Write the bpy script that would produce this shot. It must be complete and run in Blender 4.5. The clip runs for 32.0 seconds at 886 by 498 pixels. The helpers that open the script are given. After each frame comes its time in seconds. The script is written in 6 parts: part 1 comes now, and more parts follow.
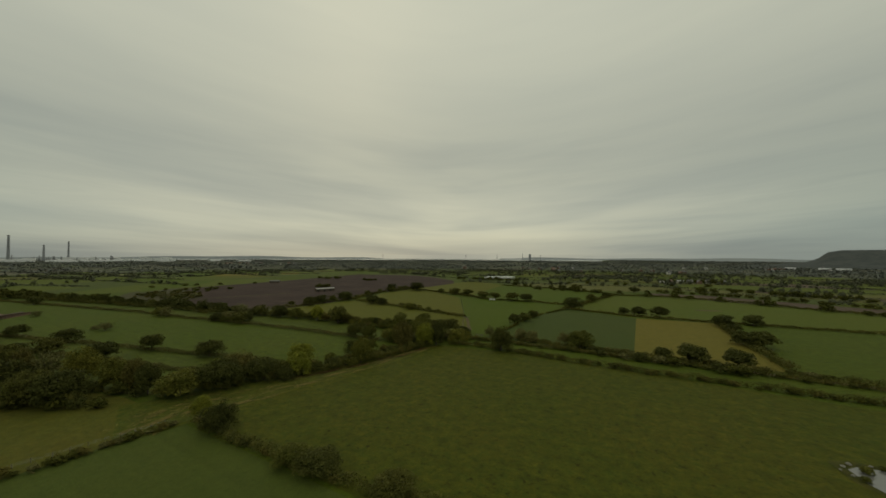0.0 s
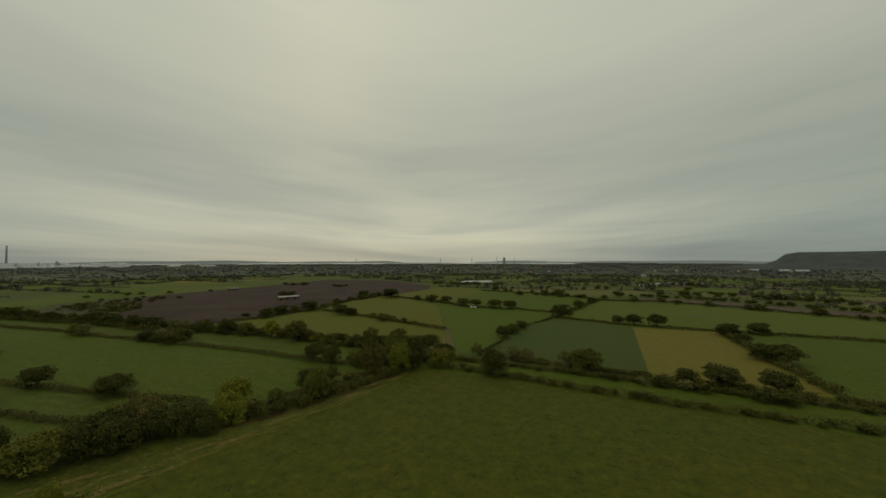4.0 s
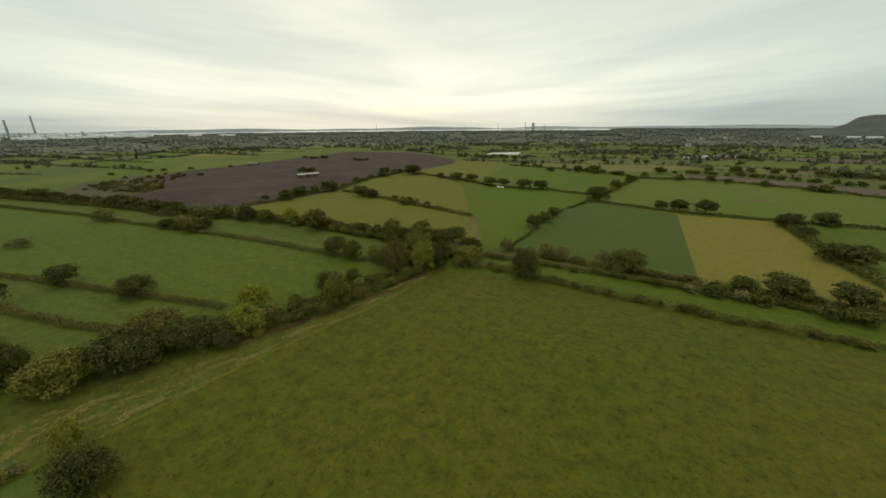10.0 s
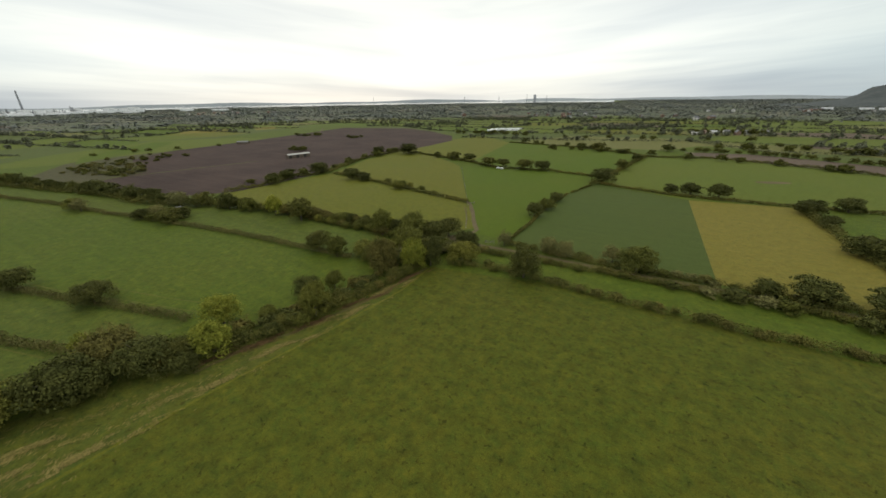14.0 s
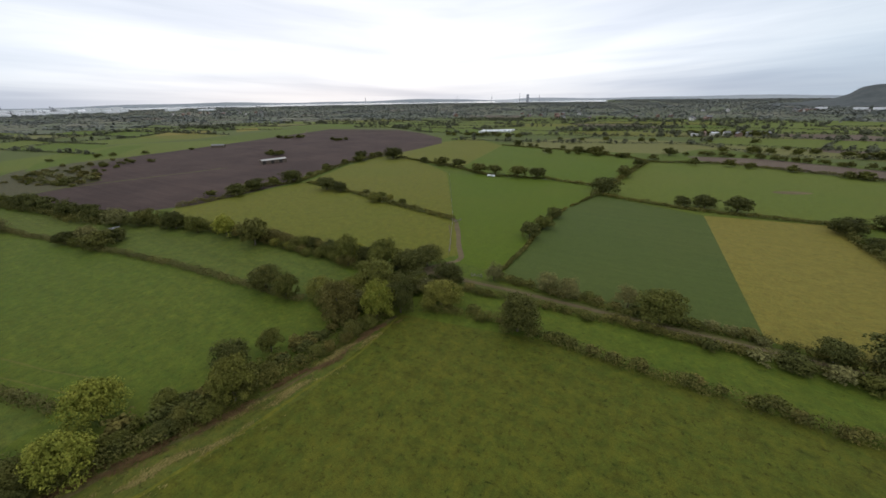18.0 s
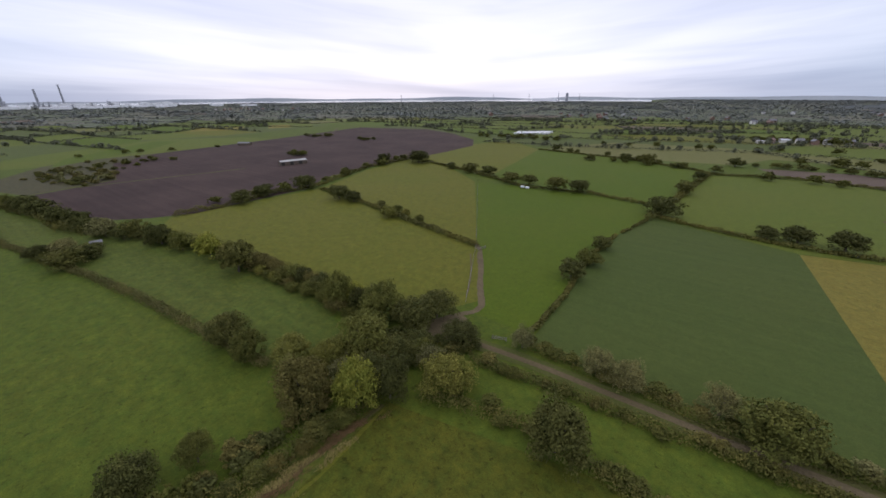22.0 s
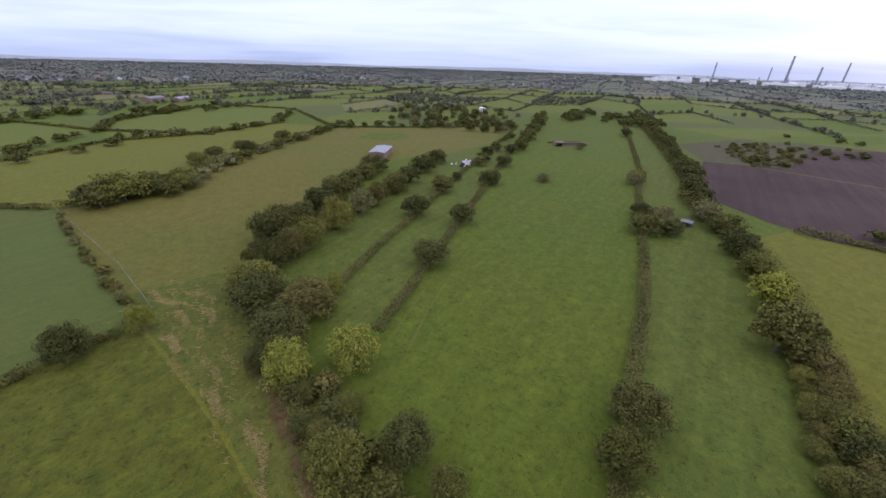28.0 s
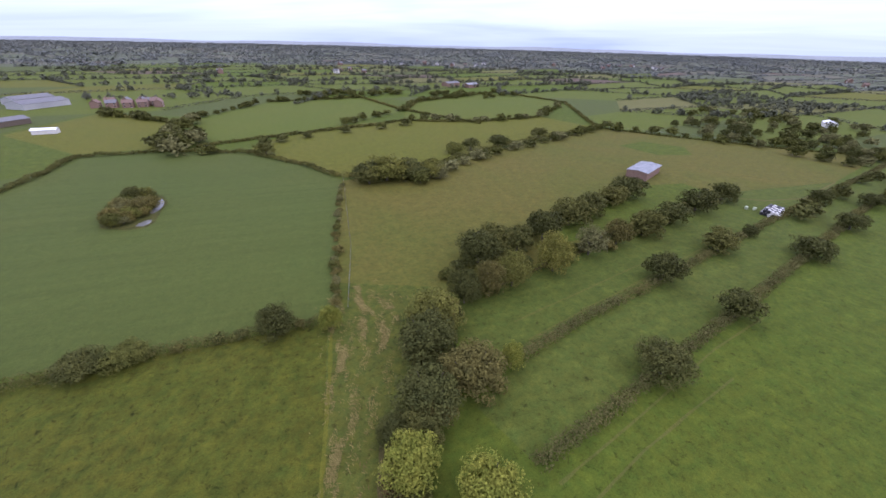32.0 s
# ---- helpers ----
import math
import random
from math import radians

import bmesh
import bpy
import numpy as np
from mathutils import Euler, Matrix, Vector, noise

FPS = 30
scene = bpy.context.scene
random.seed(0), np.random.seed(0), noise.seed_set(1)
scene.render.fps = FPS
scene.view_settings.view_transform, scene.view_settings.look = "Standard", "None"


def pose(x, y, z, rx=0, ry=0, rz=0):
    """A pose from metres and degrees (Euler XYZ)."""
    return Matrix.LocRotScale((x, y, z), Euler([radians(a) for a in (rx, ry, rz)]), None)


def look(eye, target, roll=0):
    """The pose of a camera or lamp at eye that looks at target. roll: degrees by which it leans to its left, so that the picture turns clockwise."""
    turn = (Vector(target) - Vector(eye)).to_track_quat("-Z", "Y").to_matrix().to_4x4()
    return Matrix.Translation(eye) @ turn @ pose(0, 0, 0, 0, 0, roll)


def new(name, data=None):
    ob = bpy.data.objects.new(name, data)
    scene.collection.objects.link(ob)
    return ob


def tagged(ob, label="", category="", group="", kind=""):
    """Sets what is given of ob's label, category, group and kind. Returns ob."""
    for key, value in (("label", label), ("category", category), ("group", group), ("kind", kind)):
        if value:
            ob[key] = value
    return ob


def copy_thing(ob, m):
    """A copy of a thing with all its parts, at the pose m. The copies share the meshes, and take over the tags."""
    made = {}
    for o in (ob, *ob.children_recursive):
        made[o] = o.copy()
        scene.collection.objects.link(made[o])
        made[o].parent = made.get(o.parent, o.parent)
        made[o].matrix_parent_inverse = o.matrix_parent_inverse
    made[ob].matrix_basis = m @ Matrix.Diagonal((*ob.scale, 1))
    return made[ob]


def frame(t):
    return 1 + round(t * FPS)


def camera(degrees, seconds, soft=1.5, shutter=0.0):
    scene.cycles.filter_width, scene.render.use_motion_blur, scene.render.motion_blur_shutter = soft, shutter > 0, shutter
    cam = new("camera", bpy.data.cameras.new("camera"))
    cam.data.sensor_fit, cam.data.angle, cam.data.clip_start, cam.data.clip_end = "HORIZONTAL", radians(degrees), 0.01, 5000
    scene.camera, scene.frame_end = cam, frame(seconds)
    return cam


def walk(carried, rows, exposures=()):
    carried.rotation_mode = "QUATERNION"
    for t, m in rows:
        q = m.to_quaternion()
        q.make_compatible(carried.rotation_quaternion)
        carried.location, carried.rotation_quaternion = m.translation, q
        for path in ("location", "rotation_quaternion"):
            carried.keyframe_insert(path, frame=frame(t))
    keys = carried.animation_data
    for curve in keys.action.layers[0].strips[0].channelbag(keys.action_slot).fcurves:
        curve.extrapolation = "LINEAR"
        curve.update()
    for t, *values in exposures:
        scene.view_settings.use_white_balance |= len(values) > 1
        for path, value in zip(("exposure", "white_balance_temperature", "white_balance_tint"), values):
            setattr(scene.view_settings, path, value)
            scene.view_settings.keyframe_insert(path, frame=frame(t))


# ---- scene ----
cam = camera(100.1, 32.0, soft=1.6)
PATH = [
    (0, (77.49, 80.65, 48.99), (24.46, 165.42, 50.71), 0.29),
    (0.5, (74.59, 83.84, 48.62), (23.02, 169.49, 50.71), 0.26),
    (1, (71.53, 87.23, 48.40), (23.72, 175.03, 50.74), 0.23),
    (1.5, (68.57, 91.03, 47.97), (22.63, 179.82, 50.55), 0.01),
    (2, (66.05, 94.74, 47.93), (19.34, 183.12, 50.73), -0.02),
    (2.5, (64.07, 97.98, 48.23), (18.54, 186.97, 51.00), 0.01),
    (4.5, (54.93, 113.13, 49.76), (5.87, 200.22, 52.62), 0.02),
    (5, (53.05, 116.38, 50.27), (-0.07, 201.02, 54.17), 0.02),
    (5.5, (51.33, 119.40, 51.24), (-6.37, 200.94, 55.89), 0.35),
    (6, (49.97, 121.88, 52.31), (-11.97, 200.24, 57.14), 0.62),
    (6.5, (48.81, 123.69, 52.82), (-14.82, 200.81, 54.69), 0.89),
    (7, (47.72, 125.03, 53.36), (-12.30, 204.06, 41.03), 0.48),
    (7.5, (46.80, 126.00, 54.19), (-9.42, 205.33, 30.82), 0.14),
    (8, (46.23, 126.63, 54.88), (-9.43, 205.72, 29.46), 0.08),
    (8.5, (45.94, 127.04, 55.41), (-8.61, 205.01, 24.66), -0.09),
    (9, (45.70, 127.38, 56.02), (-5.63, 205.90, 21.39), -0.42),
    (9.5, (45.49, 127.64, 56.77), (-4.14, 208.27, 24.60), -0.56),
    (10, (45.43, 127.82, 57.43), (-4.50, 208.41, 25.64), -0.48),
    (10.5, (45.51, 128.11, 57.97), (-4.56, 208.46, 25.77), -0.59),
    (11, (45.46, 128.74, 58.47), (-1.86, 210.31, 25.19), -0.86),
    (11.5, (45.09, 129.91, 58.93), (-1.47, 211.59, 24.87), -0.95),
    (12, (44.42, 131.69, 59.32), (-2.41, 212.67, 23.97), -1.05),
    (12.5, (43.51, 133.94, 59.70), (-4.52, 213.81, 23.44), -0.94),
    (13, (42.41, 136.64, 60.11), (-5.69, 216.23, 23.34), -0.91),
    (13.5, (41.13, 139.80, 60.49), (-7.79, 218.55, 23.00), -0.93),
    (14, (39.65, 143.17, 60.75), (-9.19, 221.75, 22.80), -0.84),
    (14.5, (38.20, 146.63, 61.23), (-9.75, 225.57, 22.90), -0.93),
    (16.5, (32.78, 161.75, 60.60), (-15.14, 240.87, 22.61), -0.94),
    (17, (31.20, 165.84, 61.53), (-17.23, 244.54, 23.29), -0.84),
    (17.5, (29.79, 169.87, 61.69), (-19.08, 248.39, 23.65), -0.73),
    (18, (28.26, 174.09, 61.62), (-19.19, 253.45, 23.54), -0.86),
    (18.5, (26.68, 178.25, 62.02), (-21.15, 257.30, 23.76), -0.80),
    (19, (24.76, 182.27, 62.06), (-22.46, 261.69, 23.82), -0.67),
    (19.5, (23.06, 186.52, 62.08), (-24.30, 265.82, 23.77), -0.71),
    (20, (21.43, 190.47, 62.30), (-24.98, 270.38, 24.08), -0.67),
    (20.5, (19.57, 194.64, 62.51), (-27.51, 274.09, 24.17), -0.63),
    (21, (17.69, 198.73, 62.44), (-31.37, 277.00, 24.14), -0.49),
    (21.5, (15.62, 203.04, 62.88), (-35.33, 279.93, 24.26), -0.44),
    (22, (13.41, 207.13, 62.98), (-40.66, 281.92, 24.47), -0.30),
    (22.5, (11.20, 211.10, 63.37), (-44.91, 284.41, 24.95), -0.26),
    (23, (8.87, 214.78, 63.44), (-51.81, 284.38, 25.04), -0.02),
    (23.5, (6.44, 218.74, 63.40), (-62.75, 279.84, 24.92), 0.41),
    (24, (4.17, 222.61, 63.61), (-72.18, 274.07, 24.60), 0.80),
    (24.5, (1.42, 226.18, 63.18), (-80.58, 267.79, 23.88), 0.84),
    (26.5, (-12.70, 234.76, 60.13), (-103.53, 231.24, 18.45), 1.68),
    (27, (-16.23, 236.14, 60.37), (-104.46, 217.19, 17.29), 1.91),
    (27.5, (-19.70, 237.06, 60.39), (-102.91, 203.22, 16.44), 1.76),
    (28, (-22.84, 236.99, 60.01), (-97.47, 187.69, 15.29), 1.77),
    (28.5, (-26.58, 236.12, 60.37), (-88.19, 172.38, 14.09), 1.34),
    (29, (-30.29, 234.15, 60.17), (-77.25, 159.58, 12.90), 0.98),
    (29.5, (-33.68, 232.00, 60.46), (-75.31, 154.77, 12.47), 1.41),
    (30, (-36.88, 229.57, 61.21), (-79.29, 152.86, 13.06), 1.56),
    (30.5, (-38.99, 225.98, 61.85), (-86.76, 152.41, 13.84), 2.95),
    (31, (-41.25, 222.25, 62.63), (-86.85, 147.34, 14.59), 3.02),
    (31.5, (-43.42, 218.39, 63.51), (-79.66, 138.85, 14.93), 2.64),
    (32, (-46.26, 214.77, 64.45), (-73.45, 131.83, 15.65), 1.49),
]
EXPOSURES = [
    (0.0, -1.25, 7950, -2), (6.0, -1.32, 7950, -2), (7.0, -1.21, 7900, -2), (8.0, -0.95, 7800, -2), (9.0, -0.61, 7650, -1), (10.0, -0.31, 7550, 1), (11.0, -0.16, 7400, 2), (13.0, -0.09, 7100, 6),
    (16.0, -0.09, 6500, 12), (19.0, -0.14, 6150, 18), (23.0, -0.19, 5900, 27), (26.0, 0.03, 5800, 30), (28.0, 0.30, 5700, 33), (32.0, 0.56, 5550, 37),
]
walk(cam, [(t, look(eye, target, roll)) for t, eye, target, roll in PATH], EXPOSURES)

# ---- world and light ----
SUN_YAW, SUN_ELEVATION = 46.0, 28.0     # the bright side of the cloud cover
CLOUD_YAW = 31.0


def build_world():
    world = bpy.data.worlds.new("overcast_sky")
    world.use_nodes = True
    scene.world = world
    tree_ = world.node_tree
    nodes, links = tree_.nodes, tree_.links
    nodes.clear()

    def node(kind, **values):
        n = nodes.new(kind)
        for key, value in values.items():
            n.inputs[int(key[1:])].default_value = value
        return n

    def math_node(op, a, b=None):
        n = nodes.new("ShaderNodeMath")
        n.operation = op
        for i, v in enumerate((a, b)):
            if v is None:
                continue
            if isinstance(v, (int, float)):
                n.inputs[i].default_value = v
            else:
                links.new(v, n.inputs[i])
        return n.outputs[0]

    def ramp(fac, stops):
        n = nodes.new("ShaderNodeValToRGB")
        n.color_ramp.interpolation = "B_SPLINE"
        el = n.color_ramp.elements
        while len(el) < len(stops):
            el.new(0.5)
        for e, (p, c) in zip(el, stops):
            e.position, e.color = p, (*c, 1)
        links.new(fac, n.inputs[0])
        return n.outputs[0]

    def mix(fac, a, b, kind="MIX"):
        n = nodes.new("ShaderNodeMix")
        n.data_type, n.blend_type = "RGBA", kind
        for i, v in ((0, fac), (6, a), (7, b)):
            if isinstance(v, (int, float)):
                n.inputs[i].default_value = v
            elif isinstance(v, tuple):
                n.inputs[i].default_value = v
            else:
                links.new(v, n.inputs[i])
        return n.outputs[2]

    coord = nodes.new("ShaderNodeTexCoord").outputs["Generated"]
    sep = nodes.new("ShaderNodeSeparateXYZ")
    links.new(coord, sep.inputs[0])
    x, y, z = sep.outputs
    up = math_node("MAXIMUM", z, 0.0)
    # cloud rolls that lie across the view and rise to either side of one bearing
    ca, sa = math.cos(radians(CLOUD_YAW)), math.sin(radians(CLOUD_YAW))
    across = math_node("ADD", math_node("MULTIPLY", x, ca), math_node("MULTIPLY", y, sa))
    spread = math_node("SQRT", math_node("ADD", math_node("MULTIPLY", across, across), 0.03))

    def rolls(wide, tall, shift, detail, rough, distortion):
        comb = nodes.new("ShaderNodeCombineXYZ")
        links.new(math_node("MULTIPLY", x, wide), comb.inputs[0])
        links.new(math_node("MULTIPLY", y, wide), comb.inputs[1])
        rise = math_node("SUBTRACT", math_node("MULTIPLY", math_node("POWER", up, 0.8), tall), math_node("MULTIPLY", spread, tall * 0.13))
        links.new(math_node("ADD", rise, shift), comb.inputs[2])
        n = nodes.new("ShaderNodeTexNoise")
        n.inputs["Scale"].default_value, n.inputs["Detail"].default_value = 1.0, detail
        n.inputs["Roughness"].default_value, n.inputs["Distortion"].default_value = rough, distortion
        links.new(comb.outputs[0], n.inputs["Vector"])
        return n.outputs[0]

    # height in the sky: pale rim, lit gap under the sheet, grey sheet above
    height = ramp(up, [(0.0, (0.40, 0.425, 0.45)), (0.025, (0.44, 0.465, 0.49)), (0.065, (0.61, 0.62, 0.61)), (0.12, (0.54, 0.555, 0.56)), (0.18, (0.46, 0.485, 0.50)),
                       (0.27, (0.44, 0.465, 0.48)), (0.42, (0.55, 0.575, 0.585)), (0.6, (0.66, 0.68, 0.685)), (1.0, (0.68, 0.70, 0.70))])
    bands = ramp(rolls(1.1, 8.0, 3.7, 3.0, 0.5, 0.5), [(0.30, (0.58, 0.63, 0.70)), (0.44, (0.76, 0.79, 0.83)), (0.55, (0.94, 0.945, 0.94)), (0.70, (1.0, 0.99, 0.96))])
    wisps = ramp(rolls(2.6, 26.0, 9.1, 4.0, 0.6, 0.6), [(0.3, (0.80, 0.82, 0.85)), (0.65, (1.0, 1.0, 0.99))])
    # the sheet is more even higher up
    even = ramp(up, [(0.10, (0.0, 0.0, 0.0)), (0.24, (0.6, 0.6, 0.6)), (0.38, (0.88, 0.88, 0.88))])
    bands, wisps = mix(even, bands, (0.93, 0.935, 0.935, 1.0)), mix(even, wisps, (0.95, 0.95, 0.95, 1.0))
    cloud = mix(1.0, mix(1.0, height, bands, "MULTIPLY"), wisps, "MULTIPLY")
    # brighter round the hidden sun
    d = nodes.new("ShaderNodeVectorMath")
    d.operation = "DOT_PRODUCT"
    links.new(coord, d.inputs[0])
    e, a = radians(12), radians(SUN_YAW - 8)
    d.inputs[1].default_value = (-math.sin(a) * math.cos(e), math.cos(a) * math.cos(e), math.sin(e))
    glow = ramp(d.outputs["Value"], [(0.0, (0.575, 0.645, 0.685)), (0.40, (0.52, 0.595, 0.635)), (0.64, (0.625, 0.69, 0.72)), (0.82, (0.85, 0.86, 0.86)), (0.97, (1.0, 0.985, 0.95))])
    glow = mix(even, glow, (0.92, 0.92, 0.91, 1.0))
    cloud = mix(1.0, cloud, glow, "MULTIPLY")
    cloud = mix(1.0, cloud, (26.5, 26.5, 26.5, 1.0), "MULTIPLY")
    sky = nodes.new("ShaderNodeTexSky")
    sky.sky_type, sky.sun_disc = "NISHITA", False
    sky.sun_elevation, sky.sun_rotation = radians(SUN_ELEVATION), radians(-SUN_YAW)
    whole = mix(0.9, sky.outputs[0], cloud)
    back = nodes.new("ShaderNodeBackground")
    back.inputs["Strength"].default_value = 0.1
    links.new(whole, back.inputs["Color"])
    out = nodes.new("ShaderNodeOutputWorld")
    links.new(back.outputs[0], out.inputs[0])


build_world()
sun = new("sun", bpy.data.lights.new("sun", "SUN"))
sun.data.energy, sun.data.angle, sun.data.color = 0.3, radians(35), (1.0, 0.96, 0.9)
sun.matrix_world = look((-math.sin(radians(SUN_YAW)) * math.cos(radians(SUN_ELEVATION)) * 500,
                         math.cos(radians(SUN_YAW)) * math.cos(radians(SUN_ELEVATION)) * 500, math.sin(radians(SUN_ELEVATION)) * 500), (0, 0, 0))

# ---- materials ----
class Mat:
    """A small helper for node materials in world coordinates."""

    def __init__(self, name, rough=0.85, specular=0.25, metallic=0.0):
        self.m = bpy.data.materials.new(name)
        self.m.use_nodes = True
        self.nodes, self.links = self.m.node_tree.nodes, self.m.node_tree.links
        self.bsdf = self.nodes["Principled BSDF"]
        self.bsdf.inputs["Roughness"].default_value = rough
        self.bsdf.inputs["Specular IOR Level"].default_value = specular
        self.bsdf.inputs["Metallic"].default_value = metallic
        self.pos = self.nodes.new("ShaderNodeNewGeometry")

    def noise(self, scale, detail=4.0, rough=0.55, stretch=None, turn=0.0, distortion=0.0, where=None):
        n = self.nodes.new("ShaderNodeTexNoise")
        n.inputs["Scale"].default_value, n.inputs["Detail"].default_value = scale, detail
        n.inputs["Roughness"].default_value, n.inputs["Distortion"].default_value = rough, distortion
        v = where or self.pos.outputs["Position"]
        if stretch:
            mp = self.nodes.new("ShaderNodeMapping")
            mp.inputs["Scale"].default_value = stretch
            mp.inputs["Rotation"].default_value = (0, 0, radians(turn))
            self.links.new(v, mp.inputs[0])
            v = mp.outputs[0]
        self.links.new(v, n.inputs["Vector"])
        return n.outputs["Fac"]

    def ramp(self, fac, stops):
        n = self.nodes.new("ShaderNodeValToRGB")
        el = n.color_ramp.elements
        while len(el) < len(stops):
            el.new(0.5)
        for e, (p, c) in zip(el, stops):
            e.position, e.color = p, ((*c, 1) if isinstance(c, tuple) else (c, c, c, 1))
        self.links.new(fac, n.inputs[0])
        return n.outputs[0]

    def mix(self, fac, a, b, kind="MIX"):
        n = self.nodes.new("ShaderNodeMix")
        n.data_type, n.blend_type = "RGBA", kind
        for i, v in ((0, fac), (6, a), (7, b)):
            if isinstance(v, (int, float)):
                n.inputs[i].default_value = v
            elif isinstance(v, tuple):
                n.inputs[i].default_value = (*v, 1)
            else:
                self.links.new(v, n.inputs[i])
        return n.outputs[2]

    def colour(self, socket):
        if isinstance(socket, tuple):
            self.bsdf.inputs["Base Color"].default_value = (*socket, 1)
        else:
            self.links.new(socket, self.bsdf.inputs["Base Color"])
        return self

    def bump(self, fac, strength=0.5, distance=0.1):
        n = self.nodes.new("ShaderNodeBump")
        n.inputs["Strength"].default_value, n.inputs["Distance"].default_value = strength, distance
        self.links.new(fac, n.inputs["Height"])
        self.links.new(n.outputs[0], self.bsdf.inputs["Normal"])
        return self

    def roughness(self, fac, lo, hi):
        n = self.nodes.new("ShaderNodeMapRange")
        n.inputs["To Min"].default_value, n.inputs["To Max"].default_value = lo, hi
        self.links.new(fac, n.inputs[0])
        self.links.new(n.outputs[0], self.bsdf.inputs["Roughness"])
        return self


def shade(c, k):
    return tuple(min(1.0, v * k) for v in c)


def pasture(name, grass, worn, tuft=0.35, turn=15.0, rows=0.0, patch=0.5, worn_at=0.62):
    """Grazed or cut grass: broad worn patches, tufts, blades, and faint lines where it was mown or sown."""
    m = Mat(name, 0.9, 0.12)
    broad = m.noise(0.016, 4, 0.6, distortion=0.6)
    middle = m.noise(0.24, 5, 0.66)
    sward = m.noise(0.42, 4, 0.7, distortion=0.4)
    clump = m.noise(0.8, 5, 0.7)
    dung = m.noise(0.55, 3, 0.75, distortion=0.5)
    blade = m.noise(4.5, 3, 0.7)
    c = m.mix(m.ramp(broad, [(worn_at - 0.24, 0.0), (worn_at + 0.2, patch)]), shade(grass, 0.86), shade(worn, 0.86))
    c = m.mix(1.0, c, m.ramp(middle, [(0.3, 1.0 - tuft * 0.55), (0.7, 1.0 + tuft * 0.5)]), "MULTIPLY")
    c = m.mix(1.0, c, m.ramp(sward, [(0.34, (1.0 - tuft * 0.5, 1.0 - tuft * 0.22, 0.95)), (0.5, (1.0, 1.0, 1.0)), (0.66, (1.0 + tuft * 0.42, 1.0 + tuft * 0.2, 1.0))]), "MULTIPLY")
    c = m.mix(1.0, c, m.ramp(clump, [(0.30, 1.0 - tuft), (0.44, 0.96), (0.6, 1.05), (0.75, 1.0 + tuft * 0.5)]), "MULTIPLY")
    c = m.mix(1.0, c, m.ramp(blade, [(0.25, 0.72), (0.75, 1.3)]), "MULTIPLY")
    c = m.mix(1.0, c, m.ramp(dung, [(0.30, 1.0 - tuft * 1.1), (0.40, 1.0), (0.62, 1.0), (0.74, 1.0 + tuft * 0.6)]), "MULTIPLY")
    if rows:
        line = m.noise(0.35, 2, 0.5, stretch=(0.02, 1.0, 1.0), turn=turn)
        c = m.mix(1.0, c, m.ramp(line, [(0.35, 1.0 - rows), (0.65, 1.0 + rows)]), "MULTIPLY")
    m.colour(c).bump(m.mix(0.5, clump, blade), 0.55, 0.25)
    return m.m


G_MAIN = pasture("olive_pasture_grass", (0.0690, 0.0800, 0.0082), (0.1040, 0.0880, 0.0118), 0.45)
G_LEFT = pasture("green_pasture_grass", (0.0700, 0.0980, 0.0095), (0.0990, 0.1060, 0.0125), 0.36, rows=0.04, turn=-15)
G_STRIP = pasture("meadow_strip_grass", (0.0735, 0.0970, 0.0138), (0.1040, 0.1080, 0.0185), 0.36, rows=0.06, turn=-15)
G_YELLOW = pasture("yellowish_pasture_grass", (0.1060, 0.1120, 0.0118), (0.1300, 0.1140, 0.0150), 0.26, patch=0.6)
G_BRIGHT = pasture("bright_ley_grass", (0.0700, 0.1040, 0.0060), (0.0920, 0.1080, 0.0080), 0.16)
G_MARK = pasture("pale_marked_grass", (0.0953, 0.1045, 0.0185), (0.1090, 0.1087, 0.0217), 0.2)
G_CROP = pasture("blue_green_crop", (0.0600, 0.0830, 0.0165), (0.0740, 0.0865, 0.0180), 0.12, rows=0.05, turn=80)
G_ISLAND = pasture("blue_green_ley_grass", (0.0720, 0.0950, 0.0180), (0.0890, 0.0990, 0.0190), 0.12, rows=0.05, turn=-70)
G_STUBBLE = pasture("straw_yellow_stubble", (0.1580, 0.1350, 0.0235), (0.1820, 0.1470, 0.0300), 0.22, rows=0.012, turn=80)
G_ROUGHF = pasture("dry_rough_grassland", (0.0930, 0.1009, 0.0150), (0.1300, 0.1009, 0.0205), 0.28, patch=0.75, worn_at=0.54)
G_FAR = pasture("far_pasture_grass", (0.0900, 0.1150, 0.0135), (0.1120, 0.1200, 0.0165), 0.2)
G_FARDULL = pasture("far_dull_grass", (0.0737, 0.0940, 0.0216), (0.0926, 0.1000, 0.0279), 0.2)
G_FARPALE = pasture("far_pale_grass", (0.1258, 0.1263, 0.0362), (0.1473, 0.1300, 0.0435), 0.15)
# distant grass: the grey-blue of haze is mixed into the base colour
G_DISTANTHAZE = pasture("distant_grass_haze_tint", (0.0974, 0.1126, 0.0632), (0.1112, 0.1144, 0.0725), 0.15)
G_DISTANTPALEHAZE = pasture("distant_pale_grass_haze_tint", (0.1252, 0.1232, 0.0818), (0.1390, 0.1276, 0.0911), 0.15)
G_ROUGHSTRIP = pasture("rough_meadow_grass", (0.0760, 0.0920, 0.0125), (0.1180, 0.1000, 0.0220), 0.45, patch=0.45, worn_at=0.60)
G_HEDGEBOTTOM = pasture("rough_hedge_bottom_grass", (0.0649, 0.0693, 0.0142), (0.0884, 0.0711, 0.0189), 0.45)
G_SCRUB = pasture("brown_scrub_grass", (0.0694, 0.0656, 0.0293), (0.0847, 0.0709, 0.0363), 0.45)


